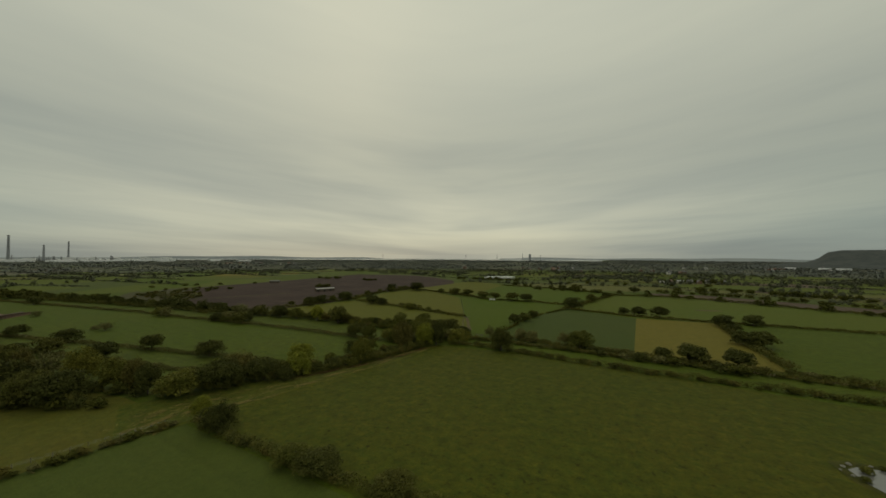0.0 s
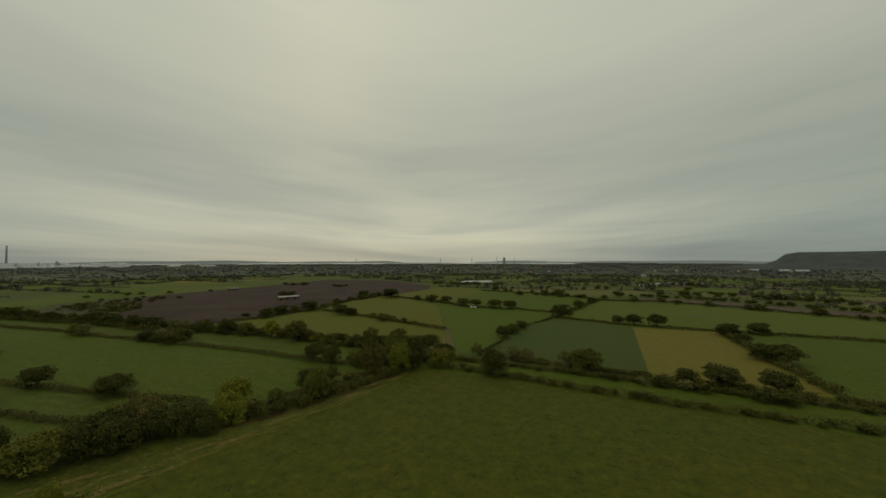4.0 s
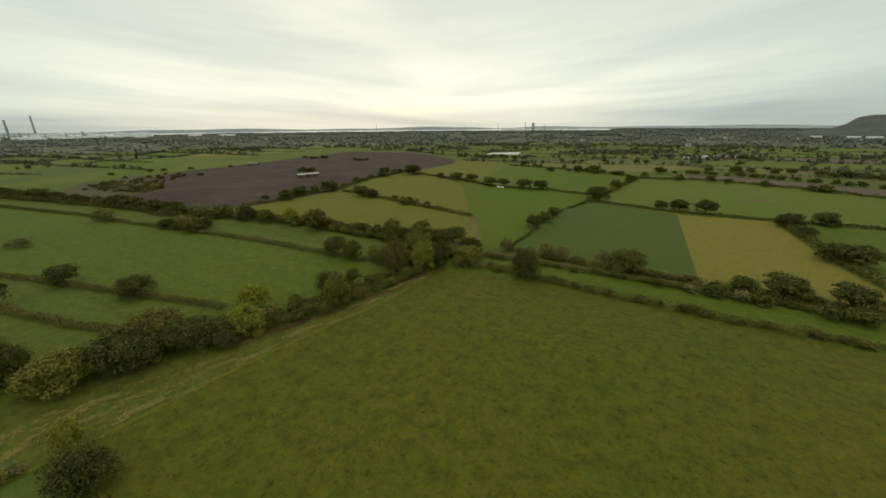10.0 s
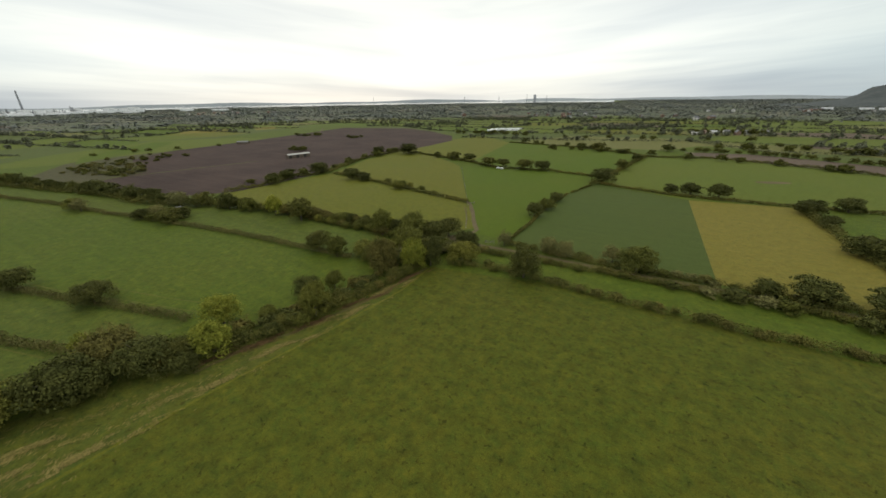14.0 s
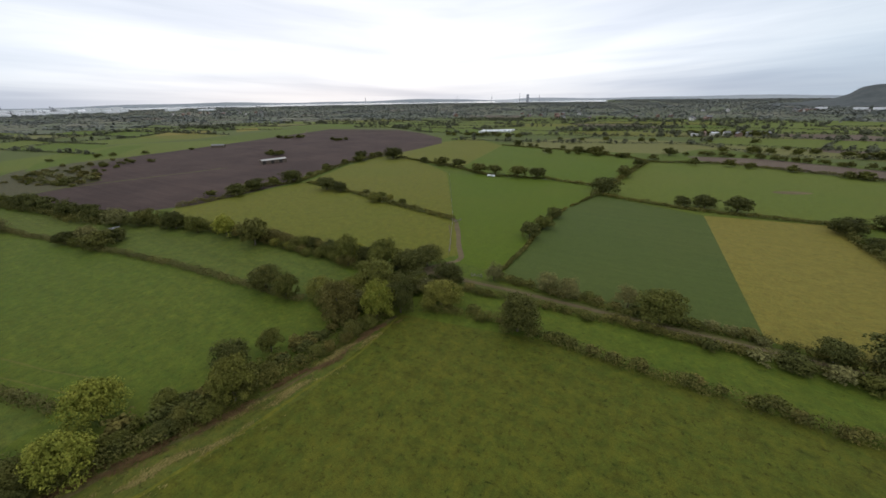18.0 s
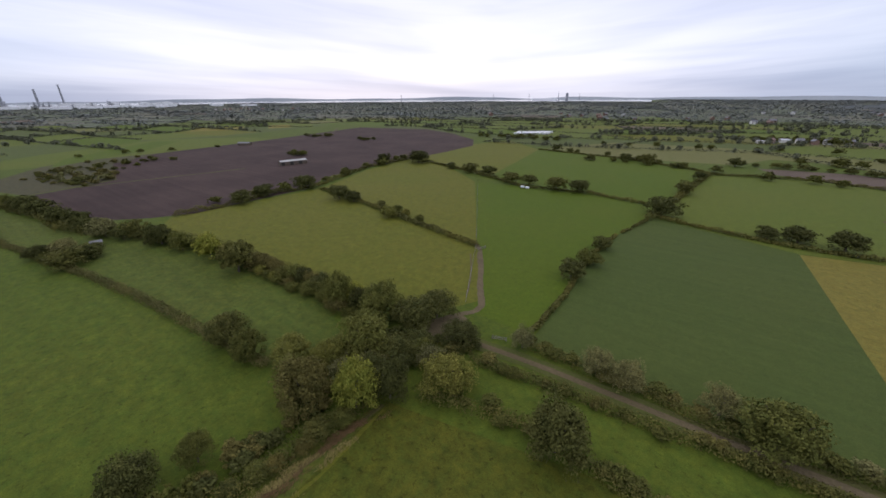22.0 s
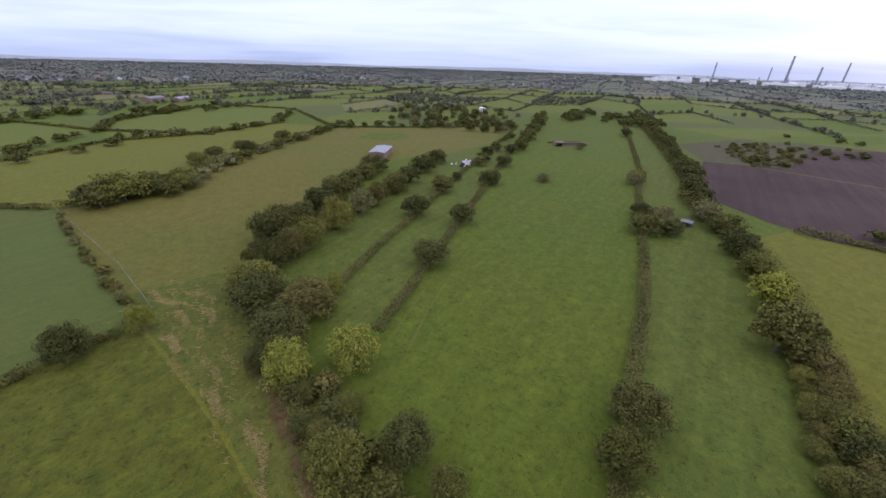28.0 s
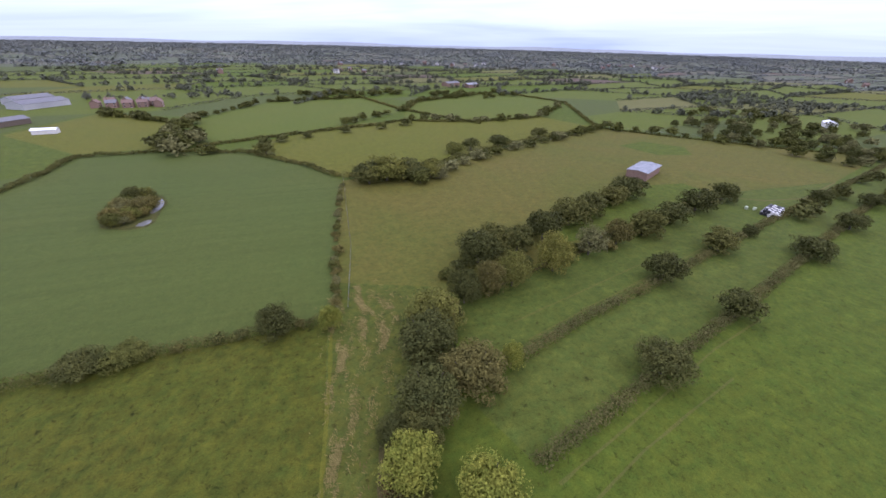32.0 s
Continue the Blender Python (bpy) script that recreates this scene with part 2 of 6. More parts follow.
def soil(name, a, b, turn):
    m = Mat(name, 0.95, 0.1)
    broad, clod, line = m.noise(0.02, 4, 0.6), m.noise(1.6, 5, 0.7), m.noise(0.3, 3, 0.6, stretch=(0.03, 1.0, 1.0), turn=turn)
    c = m.mix(m.ramp(broad, [(0.35, 0.0), (0.65, 1.0)]), a, b)
    c = m.mix(1.0, c, m.ramp(line, [(0.3, 0.84), (0.7, 1.16)]), "MULTIPLY")
    c = m.mix(1.0, c, m.ramp(clod, [(0.25, 0.7), (0.75, 1.3)]), "MULTIPLY")
    m.colour(c).bump(clod, 0.7, 0.3)
    return m.m


M_PLOUGH = soil("dark_ploughed_soil", (0.0410, 0.0275, 0.0235), (0.0590, 0.0395, 0.0330), 72)
M_BROWN = soil("brown_bare_soil", (0.0935, 0.0690, 0.0506), (0.1100, 0.0830, 0.0605), 5)
M_LANE = soil("gravel_lane", (0.092, 0.070, 0.036), (0.120, 0.094, 0.052), 0)
M_WORN = soil("worn_earth", (0.095, 0.075, 0.040), (0.125, 0.098, 0.052), 60)
M_VERGE = soil("trodden_verge", (0.066, 0.076, 0.017), (0.086, 0.082, 0.026), 0)
M_BRACKEN = soil("dead_bracken", (0.092, 0.068, 0.026), (0.074, 0.076, 0.022), 70)
M_DRY = soil("dry_grass_litter", (0.128, 0.103, 0.036), (0.098, 0.088, 0.027), 75)


def leaf_material(name, dark, light, spread=0.3, speckle=0.3):
    """Foliage: leaf by leaf and tree by tree variation."""
    m = Mat(name, 0.8, 0.06)
    info = m.nodes.new("ShaderNodeObjectInfo")
    island = m.pos.outputs["Random Per Island"]
    lump = m.noise(0.45, 3, 0.6)
    c = m.mix(m.ramp(lump, [(0.3, 0.0), (0.7, 1.0)]), shade(dark, 0.9), shade(light, 0.9))
    c = m.mix(1.0, c, m.ramp(island, [(0.0, 1.0 - speckle), (1.0, 1.0 + speckle)]), "MULTIPLY")
    c = m.mix(1.0, c, m.ramp(info.outputs["Random"], [(0.0, (1 - spread, 1 - spread, 1 - spread)), (0.5, (1.0, 1.0, 1.0)), (1.0, (1 + spread * 1.3, 1 + spread * 0.9, 1 + spread * 0.4))]), "MULTIPLY")
    m.colour(c)
    return m.m


LEAF = {
    "d": leaf_material("dark_oak_foliage", (0.0570, 0.0640, 0.0185), (0.0980, 0.1000, 0.0255)),
    "o": leaf_material("olive_foliage", (0.0860, 0.0965, 0.0215), (0.1500, 0.1475, 0.0315)),
    "l": leaf_material("bright_yellow_green_foliage", (0.1560, 0.1790, 0.0270), (0.2500, 0.2460, 0.0370), 0.12),
    "b": leaf_material("autumn_brown_foliage", (0.0920, 0.0860, 0.0245), (0.1540, 0.1310, 0.0345), 0.15),
    "g": leaf_material("grey_green_foliage", (0.1131, 0.1138, 0.0424), (0.1793, 0.1691, 0.0621), 0.15),
}
M_STRAW = leaf_material("straw_grass", (0.150, 0.122, 0.036), (0.225, 0.180, 0.060), 0.1)
M_BRACKENLEAF = leaf_material("dead_bracken_fronds", (0.120, 0.074, 0.032), (0.185, 0.118, 0.050), 0.1)
LEAF_HEDGE = leaf_material("hawthorn_hedge_foliage", (0.0700, 0.0765, 0.0195), (0.1350, 0.1240, 0.0320), 0.2, 0.18)
LEAF_HEDGEBROWN = leaf_material("bare_brown_hedge_foliage", (0.0880, 0.0860, 0.0270), (0.1400, 0.1280, 0.0420), 0.15, 0.14)
# far foliage: aerial haze is put into these paler, bluer base colours
LEAF_FARHAZE = leaf_material("far_foliage_haze_tint", (0.100, 0.108, 0.068), (0.138, 0.144, 0.090), 0.2, 0.12)
LEAF_DISTANTHAZE = leaf_material("distant_foliage_haze_tint", (0.152, 0.165, 0.150), (0.178, 0.190, 0.170), 0.2, 0.08)


def plain(name, a, b, scale=0.6, rough=0.8, specular=0.3, metallic=0.0, bump=0.2, bump_scale=6.0):
    m = Mat(name, rough, specular, metallic)
    n, f = m.noise(scale, 5, 0.6), m.noise(bump_scale, 4, 0.6)
    c = m.mix(m.ramp(n, [(0.3, 0.0), (0.7, 1.0)]), a, b)
    c = m.mix(1.0, c, m.ramp(f, [(0.3, 0.88), (0.7, 1.1)]), "MULTIPLY")
    m.colour(c).bump(f, bump, 0.02)
    return m.m


M_BARK = plain("grey_brown_bark", (0.075, 0.062, 0.048), (0.125, 0.108, 0.085), 2.0, 0.95, 0.1, 0, 0.6)
M_WATER = Mat("still_pond_water", 0.06, 0.6).colour((0.15, 0.148, 0.135)).m
M_ESTUARY = Mat("estuary_water", 0.1, 0.8).colour((0.30, 0.31, 0.31)).m

# ---- builders ----


def part(name, bm, material, parent=None, label=""):
    """Links a bmesh as one mesh object, under a thing or a part if one is given."""
    me = bpy.data.meshes.new(name)
    bm.to_mesh(me)
    bm.free()
    for mat in material if isinstance(material, (list, tuple)) else [material]:
        me.materials.append(mat)
    ob = new(name, me)
    if parent:
        ob.parent = parent
    if label:
        ob["label"] = label
    return ob


def part_arrays(name, verts, faces, material, parent=None, label="", index=None):
    """The same from arrays of corners (n, 3) and of faces (m, k)."""
    me = bpy.data.meshes.new(name)
    verts, faces = np.asarray(verts, np.float32), np.asarray(faces, np.int32)
    k = faces.shape[1]
    me.vertices.add(len(verts))
    me.vertices.foreach_set("co", verts.ravel())
    me.loops.add(faces.size)
    me.loops.foreach_set("vertex_index", faces.ravel())
    me.polygons.add(len(faces))
    me.polygons.foreach_set("loop_start", np.arange(0, faces.size, k, dtype=np.int32))
    me.polygons.foreach_set("loop_total", np.full(len(faces), k, dtype=np.int32))
    for mat in material if isinstance(material, (list, tuple)) else [material]:
        me.materials.append(mat)
    if index is not None:
        me.polygons.foreach_set("material_index", np.asarray(index, np.int32))
    me.update(calc_edges=True)
    me.validate()
    ob = new(name, me)
    if parent:
        ob.parent = parent
    if label:
        ob["label"] = label
    return ob


def unit(v):
    return v / np.maximum(np.linalg.norm(v, axis=-1, keepdims=True), 1e-9)


def leaf_quads(centres, normals, sizes, rng, fold=0.25):
    """Kite-shaped leaf sprays, one a centre, facing roughly along the normals."""
    n = len(centres)
    normals = unit(normals + rng.normal(0, 0.45, (n, 3)))
    a = unit(np.cross(normals, unit(rng.normal(0, 1, (n, 3)))))
    b = np.cross(normals, a)
    s = np.asarray(sizes)[:, None]
    droop = normals * s * fold
    jit = lambda: rng.uniform(0.7, 1.25, (n, 1))
    corners = np.stack([centres - a * s * jit() - droop * 0.5, centres - b * s * 0.75 * jit() + droop * 0.3,
                        centres + a * s * jit() - droop * 0.5, centres + b * s * 0.75 * jit() + droop * 0.3], 1)
    return corners.reshape(-1, 3), np.arange(4 * n).reshape(-1, 4)


def ball_points(n, rng, low=-0.35):
    """Points spread over a ball's surface, few of them on its underside."""
    v = unit(rng.normal(0, 1, (n * 2, 3)))
    v = v[v[:, 2] > low][:n]
    return v


def crown_arrays(seed, height, radius, lobes, leaves, leaf, base=0.16):
    """A crown of uneven lobes, each covered in leaf sprays; returns corners and faces."""
    rng = np.random.default_rng(seed)
    zc, half = height * (base + 1) / 2, height * (1 - base) / 2
    way = ball_points(lobes, rng, -0.75)
    squash = 1 - 0.08 * np.abs(way[:, 2:])
    lump = 1 + 0.16 * np.sin(way[:, :1] * 3.1 + seed) + 0.14 * np.sin(way[:, 1:2] * 3.7 + seed * 2.3) + rng.uniform(-0.16, 0.1, (len(way), 1))
    deep = rng.uniform(0.66, 0.9, (len(way), 1)) * lump
    mid = way * deep * squash * [radius, radius, half] + [0, 0, zc]
    size = rng.uniform(0.15, 0.30, len(way)) * radius
    # the skirt of the crown hangs wide and low
    skirt = np.clip(-way[:, 2:], 0, 0.75)
    mid[:, :2] *= 1.08 + 0.42 * skirt
    mid[:, 2:] -= 0.11 * height * skirt
    size *= 1.1
    cs, ns, ss = [], [], []
    for c, r in zip(mid, size):
        v = ball_points(leaves, rng, -0.5)
        cs.append(c + v * r * rng.uniform(0.75, 1.08, (len(v), 1)) * [1, 1, 0.85])
        ns.append(v + [0, 0, 0.35])
        ss.append(rng.uniform(0.6, 1.25, len(v)) * leaf)
    # inner foliage that closes the gaps
    v = ball_points(int(lobes * leaves * 0.22), rng, -0.9)
    cs.append(v * [radius * 0.66, radius * 0.66, half * 0.66] * rng.uniform(0.75, 1.05, (len(v), 1)) + [0, 0, zc])
    ns.append(v)
    ss.append(np.full(len(v), leaf * 1.7))
    cs = np.concatenate(cs)
    cs[:, 2] = np.maximum(cs[:, 2], 0.015 * height)
    return leaf_quads(cs, np.concatenate(ns), np.concatenate(ss), rng)


def limb(bm, a, b, ra, rb, sides=6, bend=0.0, rings=3):
    """A tapered, slightly bent limb from a to b."""
    a, b = Vector(a), Vector(b)
    axis = (b - a).normalized()
    side = axis.orthogonal().normalized()
    other = axis.cross(side)
    prev = None
    for i in range(rings + 1):
        f = i / rings
        c = a.lerp(b, f) + side * bend * math.sin(f * math.pi)
        r = ra + (rb - ra) * f
        ring = [bm.verts.new(c + (side * math.cos(t) + other * math.sin(t)) * r) for t in (2 * math.pi * k / sides for k in range(sides))]
        if prev:
            for k in range(sides):
                bm.faces.new((prev[k], prev[(k + 1) % sides], ring[(k + 1) % sides], ring[k]))
        prev = ring
    bm.faces.new(prev)


def trunk_mesh(seed, height, radius):
    rng = random.Random(seed)
    bm = bmesh.new()
    fork = height * 0.34
    limb(bm, (0, 0, -0.2), (0.1, 0.05, fork), height * 0.038, height * 0.026, 8, 0.12)
    for k in range(7):
        t = k * 2 * math.pi / 7 + rng.uniform(-0.3, 0.3)
        reach, rise = radius * rng.uniform(0.45, 0.7), height * rng.uniform(0.55, 0.85)
        limb(bm, (0.1, 0.05, fork * rng.uniform(0.7, 1.0)), (math.cos(t) * reach, math.sin(t) * reach, rise), height * 0.016, height * 0.004, 5, 0.3)
    return bm


TREE_LABEL = {
    "d": "dark green hedgerow oak with a full rounded crown", "o": "olive green broadleaf tree with a dense crown",
    "l": "bright yellow-green tree turning in autumn", "b": "brownish olive tree with autumn leaves", "g": "thin grey-green tree with an open crown",
}
PROTO = {}


def tree_proto(kind, level, shape):
    """One tree of each kind, fineness and shape, 10 m high and 5 m in radius; the others copy it."""
    key = (kind, level, shape)
    if key not in PROTO:
        lobes, leaves, leaf = {0: (130, 52, 0.21), 1: (88, 32, 0.32), 2: (60, 22, 0.42)}[level]
        if kind == "g":
            lobes, leaf = int(lobes * 0.7), leaf * 0.85
        seed = 11 + 7 * shape + 31 * level + 101 * "dolbg".index(kind)
        root = tagged(new("tree"), TREE_LABEL[kind], "tree", "hedgerow trees")
        part("trunk", trunk_mesh(seed, 10, 5), M_BARK, root, "grey-brown trunk and limbs")
        v, f = crown_arrays(seed, 10, 5, lobes, leaves, leaf, base=(0.04, 0.1, 0.02)[shape])
        part_arrays("crown", v, f, LEAF[kind], root)
        PROTO[key] = [root, False]
    return PROTO[key]


LOOSE = {}


def tree(x, y, h, r, kind="d", level=1):
    if level in (1, 2):
        r = min(r, 0.72 * h)
    if level == 4 and r < 3.2:
        level = 5
    if level > 2:
        LOOSE.setdefault((kind, level), []).append((x, y, h, r))
        return None
    shape = int(abs(x * 3 + y * 7)) % 3
    rec = tree_proto(kind, level, shape)
    m = pose(x, y, -0.05, 0, 0, (x * 37 + y * 91) % 360) @ Matrix.Diagonal((r / 5, r / 5, h / 10, 1))
    if rec[1]:
        k = rec[0].scale
        ob = copy_thing(rec[0], m @ Matrix.Diagonal((1 / k[0], 1 / k[1], 1 / k[2], 1)))
    else:
        ob, rec[1] = rec[0], True
        ob.matrix_basis = m
        return ob
    return ob


def along(points, step, rng, jitter=0.3):
    """Points spread along a line of corners, with the directions there."""
    pts = np.array(points, float)
    seg = np.diff(pts, axis=0)
    length = np.hypot(seg[:, 0], seg[:, 1])
    far = np.concatenate([[0], np.cumsum(length)])
    s = np.arange(step / 2, far[-1], step) + rng.uniform(-jitter, jitter, max(0, len(np.arange(step / 2, far[-1], step)))) * step
    s = s.clip(0.01, far[-1] - 0.01)
    i = (np.searchsorted(far, s) - 1).clip(0, len(seg) - 1)
    f = ((s - far[i]) / length[i])[:, None]
    return pts[i] + seg[i] * f, seg[i] / length[i][:, None], s


def hedge(label, points, height=2.2, width=2.6, level=0, material=None, ragged=0.3, gap=0.0, seed=0):
    """A field hedge along a line: lumps of leaf sprays of uneven height, with gaps where it is thin."""
    rng = np.random.default_rng(seed + int(abs(points[0][0] * 13 + points[0][1] * 7)))
    step, leaves, leaf = ((0.6, 17, 0.20), (1.0, 14, 0.35), (1.8, 11, 0.65))[level]
    c, d, s = along(points, step, rng)
    wave = 1 + ragged * (0.6 * np.sin(s * 0.23 + seed) + 0.5 * np.sin(s * 0.71 + 2 * seed) + np.convolve(rng.uniform(-1.3, 1.3, len(s) + 4), np.ones(5) / 5, "valid"))
    if gap:
        keep = np.sin(s * 0.11 + seed * 3) + 0.6 * np.sin(s * 0.37) + rng.uniform(-0.4, 0.4, len(s)) > -1.6 + 2.2 * gap
        c, d, s, wave = c[keep], d[keep], s[keep], wave[keep]
    wave = wave.clip(0.35, 1.9)
    cs, ns, ss = [], [], []
    for off in (-0.5, 0.0, 0.5):
        n = len(c)
        o = (off + rng.uniform(-0.2, 0.2, n)) * width * 0.62
        base = np.stack([c[:, 0] - d[:, 1] * o, c[:, 1] + d[:, 0] * o, height * wave * (0.52 if off else 0.62)], 1)
        v = unit(rng.normal(0, 1, (n, leaves, 3)) + [0, 0, 0.35])
        rr = np.stack([np.full(n, width * 0.36), np.full(n, width * 0.36), height * wave * 0.42], 1)[:, None]
        cs.append((base[:, None] + v * rr * rng.uniform(0.8, 1.15, (n, leaves, 1))).reshape(-1, 3))
        ns.append((v + [0, 0, 0.3]).reshape(-1, 3))
        ss.append(rng.uniform(0.6, 1.3, n * leaves) * leaf)
    cs = np.concatenate(cs)
    cs[:, 2] = np.maximum(cs[:, 2], 0.1)
    v, f = leaf_quads(cs, np.concatenate(ns), np.concatenate(ss), rng)
    # one part for each stretch of bushes
    root = tagged(new("hedge"), label, "hedge", "field hedges")
    root.location = (*c.mean(0), 0)
    stretch = np.tile(np.repeat((s // (14, 26, 45)[level]).astype(int), leaves), 3)
    corners = (v - [*c.mean(0), 0]).reshape(-1, 4, 3)
    for k in np.unique(stretch):
        some = corners[stretch == k].reshape(-1, 3)
        tagged(part_arrays("bushes", some, np.arange(len(some)).reshape(-1, 4), material or LEAF_HEDGE, root), kind="stuff")
    return root


LAYER = [0]


def field(name, label, points, material, z=0.05, category="field"):
    """A flat piece of ground with its own cover, lying on the ground sheet."""
    LAYER[0] += 1
    z += (LAYER[0] % 20) * 0.0012
    bm = bmesh.new()
    vs = [bm.verts.new((x, y, z)) for x, y in points]
    f = bm.faces.new(vs)
    f.normal_update()
    if f.normal.z < 0:
        f.normal_flip()
    bmesh.ops.triangulate(bm, faces=[f])
    return tagged(part(name, bm, material), label, category, kind="structure")


def ribbon(name, label, points, width, material, z=0.09, ragged=0.15, category="track", kind="structure", seed=1):
    """A strip of ground along a line, with an uneven edge."""
    rng = np.random.default_rng(seed)
    c, d, s = along(points, 1.5, rng, 0.0)
    c = np.concatenate([[points[0]], c, [points[-1]]])
    d = np.concatenate([d[:1], d, d[-1:]])
    n = len(c)
    k = np.convolve(rng.normal(0, 1, n + 4), np.ones(5) / 5, "valid") * ragged * width
    l, r = width / 2 + k, width / 2 - np.roll(k, 3)
    verts = np.zeros((2 * n, 3))
    verts[0::2, 0], verts[0::2, 1] = c[:, 0] - d[:, 1] * l, c[:, 1] + d[:, 0] * l
    verts[1::2, 0], verts[1::2, 1] = c[:, 0] + d[:, 1] * r, c[:, 1] - d[:, 0] * r
    verts[:, 2] = z
    i = np.arange(n - 1)
    faces = np.stack([2 * i + 1, 2 * i + 3, 2 * i + 2, 2 * i], 1)
    return tagged(part_arrays(name, verts, faces, material), label, category, kind=kind)


def box(bm, cx, cy, cz, sx, sy, sz, turn=0.0, bevel=0.0):
    """A box, turned about the upright, with its edges taken off."""
    m = Matrix.Translation((cx, cy, cz)) @ Matrix.Rotation(turn, 4, "Z") @ Matrix.Diagonal((sx, sy, sz, 1))
    made = bmesh.ops.create_cube(bm, size=1, matrix=m)
    if bevel:
        es = {e for v in made["verts"] for e in v.link_edges}
        bmesh.ops.bevel(bm, geom=list(es), offset=bevel, segments=1, affect="EDGES")
    return made["verts"]


def tree_row(points, spacing, h, r, kinds="d", level=1, seed=0, stray=1.0):
    """Trees of uneven size along a hedge line."""
    rng = np.random.default_rng(seed)
    c, d, s = along(points, spacing, rng, 0.4)
    for x, y in c:
        k = rng.uniform(0.75, 1.25)
        tree(x + rng.normal(0, stray), y + rng.normal(0, stray), h * k, r * k * rng.uniform(0.85, 1.2), kinds[rng.integers(0, len(kinds))], level)


def copse(cx, cy, rx, ry, count, h, r, kinds="do", level=2, seed=0):
    """A loose group of trees."""
    rng = np.random.default_rng(seed)
    for _ in range(count):
        a, f = rng.uniform(0, 2 * math.pi), math.sqrt(rng.uniform(0, 1))
        k = rng.uniform(0.7, 1.25)
        tree(cx + math.cos(a) * rx * f, cy + math.sin(a) * ry * f, h * k, r * k, kinds[rng.integers(0, len(kinds))], level)


def joined_trees():
    """The trees that stand far off, one mesh for each kind of foliage."""
    rng = np.random.default_rng(5)
    for (kind, level), rows in LOOSE.items():
        vs, fs, n = [], [], 0
        shapes = [crown_arrays(400 + s, 10, 5, *((30, 10, 0.85), (72, 20, 0.44), (40, 13, 0.60))[level - 3], base=0.04) for s in range(4)]
        for i, (x, y, h, r) in enumerate(rows):
            v, f = shapes[i % 4]
            a = rng.uniform(0, 6.28)
            c, s = math.cos(a), math.sin(a)
            q = np.stack([(v[:, 0] * c - v[:, 1] * s) * r / 5 + x, (v[:, 0] * s + v[:, 1] * c) * r / 5 + y, v[:, 2] * h / 10], 1)
            vs.append(q)
            fs.append(f + n)
            n += len(v)
        tagged(part_arrays("far_hedgerow_trees" if level == 3 else "hedgerow_bushes", np.concatenate(vs), np.concatenate(fs), LEAF[kind]), TREE_LABEL[kind].replace("tree", "trees") + (" far off" if level == 3 else " massed in the hedge"), "trees", kind="stuff")

# ---- ground and fields ----
bm = bmesh.new()
bmesh.ops.create_grid(bm, x_segments=40, y_segments=40, size=4990)
tagged(part("ground", bm, G_FARDULL), "flat green farmland reaching to the horizon", "ground", kind="structure")

field("hedge_bottoms", "rough dark grass under the hedges", [(240, 130), (260, 280), (297.6, 437.9), (305.2, 555.8), (188.7, 635.3), (63.8, 723.2), (-86.5, 698.0), (-167.1, 673.7), (-273.1, 734.3), (-416.4, 763.8), (-726.1, 827.8), (-646.5, 521.8), (-600.7, 444.2), (-624.8, 293.6), (-545.3, 186.5), (-679.7, 137.5), (-577.7, 33.0), (-433.4, 50.3), (-349.2, -9.2), (-293.5, -75.4), (-347.5, -222.3), (-303.4, -339.9), (-161.4, -255.2), (-99.5, -299.3), (4.3, -274.2), (58.2, -182.9), (145.8, -222.7), (175.9, -129.8), (159.7, -9.5), (200, 60)], G_LEFT, 0.03)
field("field_main", "olive green grazed pasture, tufty and level", [(-33.7, 250.7), (9.0, 259.4), (59.3, 259.5), (240, 250), (240, 136), (22.3, 135.9), (-41.4, 134.9), (-39.1, 175.3), (-31.6, 213.5)], G_MAIN)
field("rough_strip", "rough meadow strip with dry flattened grass", [(-33.7, 250.7), (-31.6, 213.5), (-39.1, 175.3), (-41.4, 134.9), (-44.8, 116.9), (-74.0, 127.2), (-62.7, 157.5), (-55.7, 184.7), (-44.4, 207.8), (-37.9, 236.3)], G_ROUGHSTRIP, 0.06)
field("lane_strip", "narrow grass strip beside the lane hedge", [(-27.1, 259.2), (8.9, 260.4), (59.4, 258.5), (240, 251), (240, 272), (58.4, 279.8), (-26.0, 274.4)], G_LEFT)
field("field_crop", "blue-green crop field, evenly sown", [(-16.6, 287.2), (-17.3, 318.7), (-20.1, 352.4), (-17.0, 388.8), (-7.1, 431.2), (51.2, 410.4), (60.0, 288.1)], G_CROP)
field("field_stubble", "straw-yellow stubble field", [(51.2, 410.4), (60.0, 288.1), (118.7, 292.2), (111.3, 347.2), (104.1, 419.6)], G_STUBBLE)
field("field_east", "green pasture beyond the stubble", [(119.7, 292.3), (260, 276), (277.0, 434.4), (105.2, 419.7), (112.3, 347.3)], G_LEFT)
field("field_grazed_north", "pale green grazed pasture", [(-7.1, 431.2), (12.8, 585.6), (79.7, 602.0), (140.5, 574.7), (295.5, 522.8), (287.4, 435.1), (104.1, 420.6), (51.1, 411.4)], G_FAR)
field("field_bright", "bright green grass ley", [(-37.0, 293.0), (-65.8, 341.1), (-133.8, 453.9), (-94.8, 458.9), (-50.6, 465.4), (-13.5, 456.9), (-8.1, 431.1), (-17.0, 388.8), (-20.1, 352.4), (-16.9, 292.2)], G_BRIGHT)
field("field_bright_north", "bright green grass field behind the oak row", [(-134.1, 474.7), (-94.8, 458.9), (-50.6, 465.4), (-13.5, 456.9), (-4.6, 442.9), (3.0, 514.2), (12.8, 585.6), (-67.4, 634.6), (-162.6, 650.4)], G_BRIGHT)
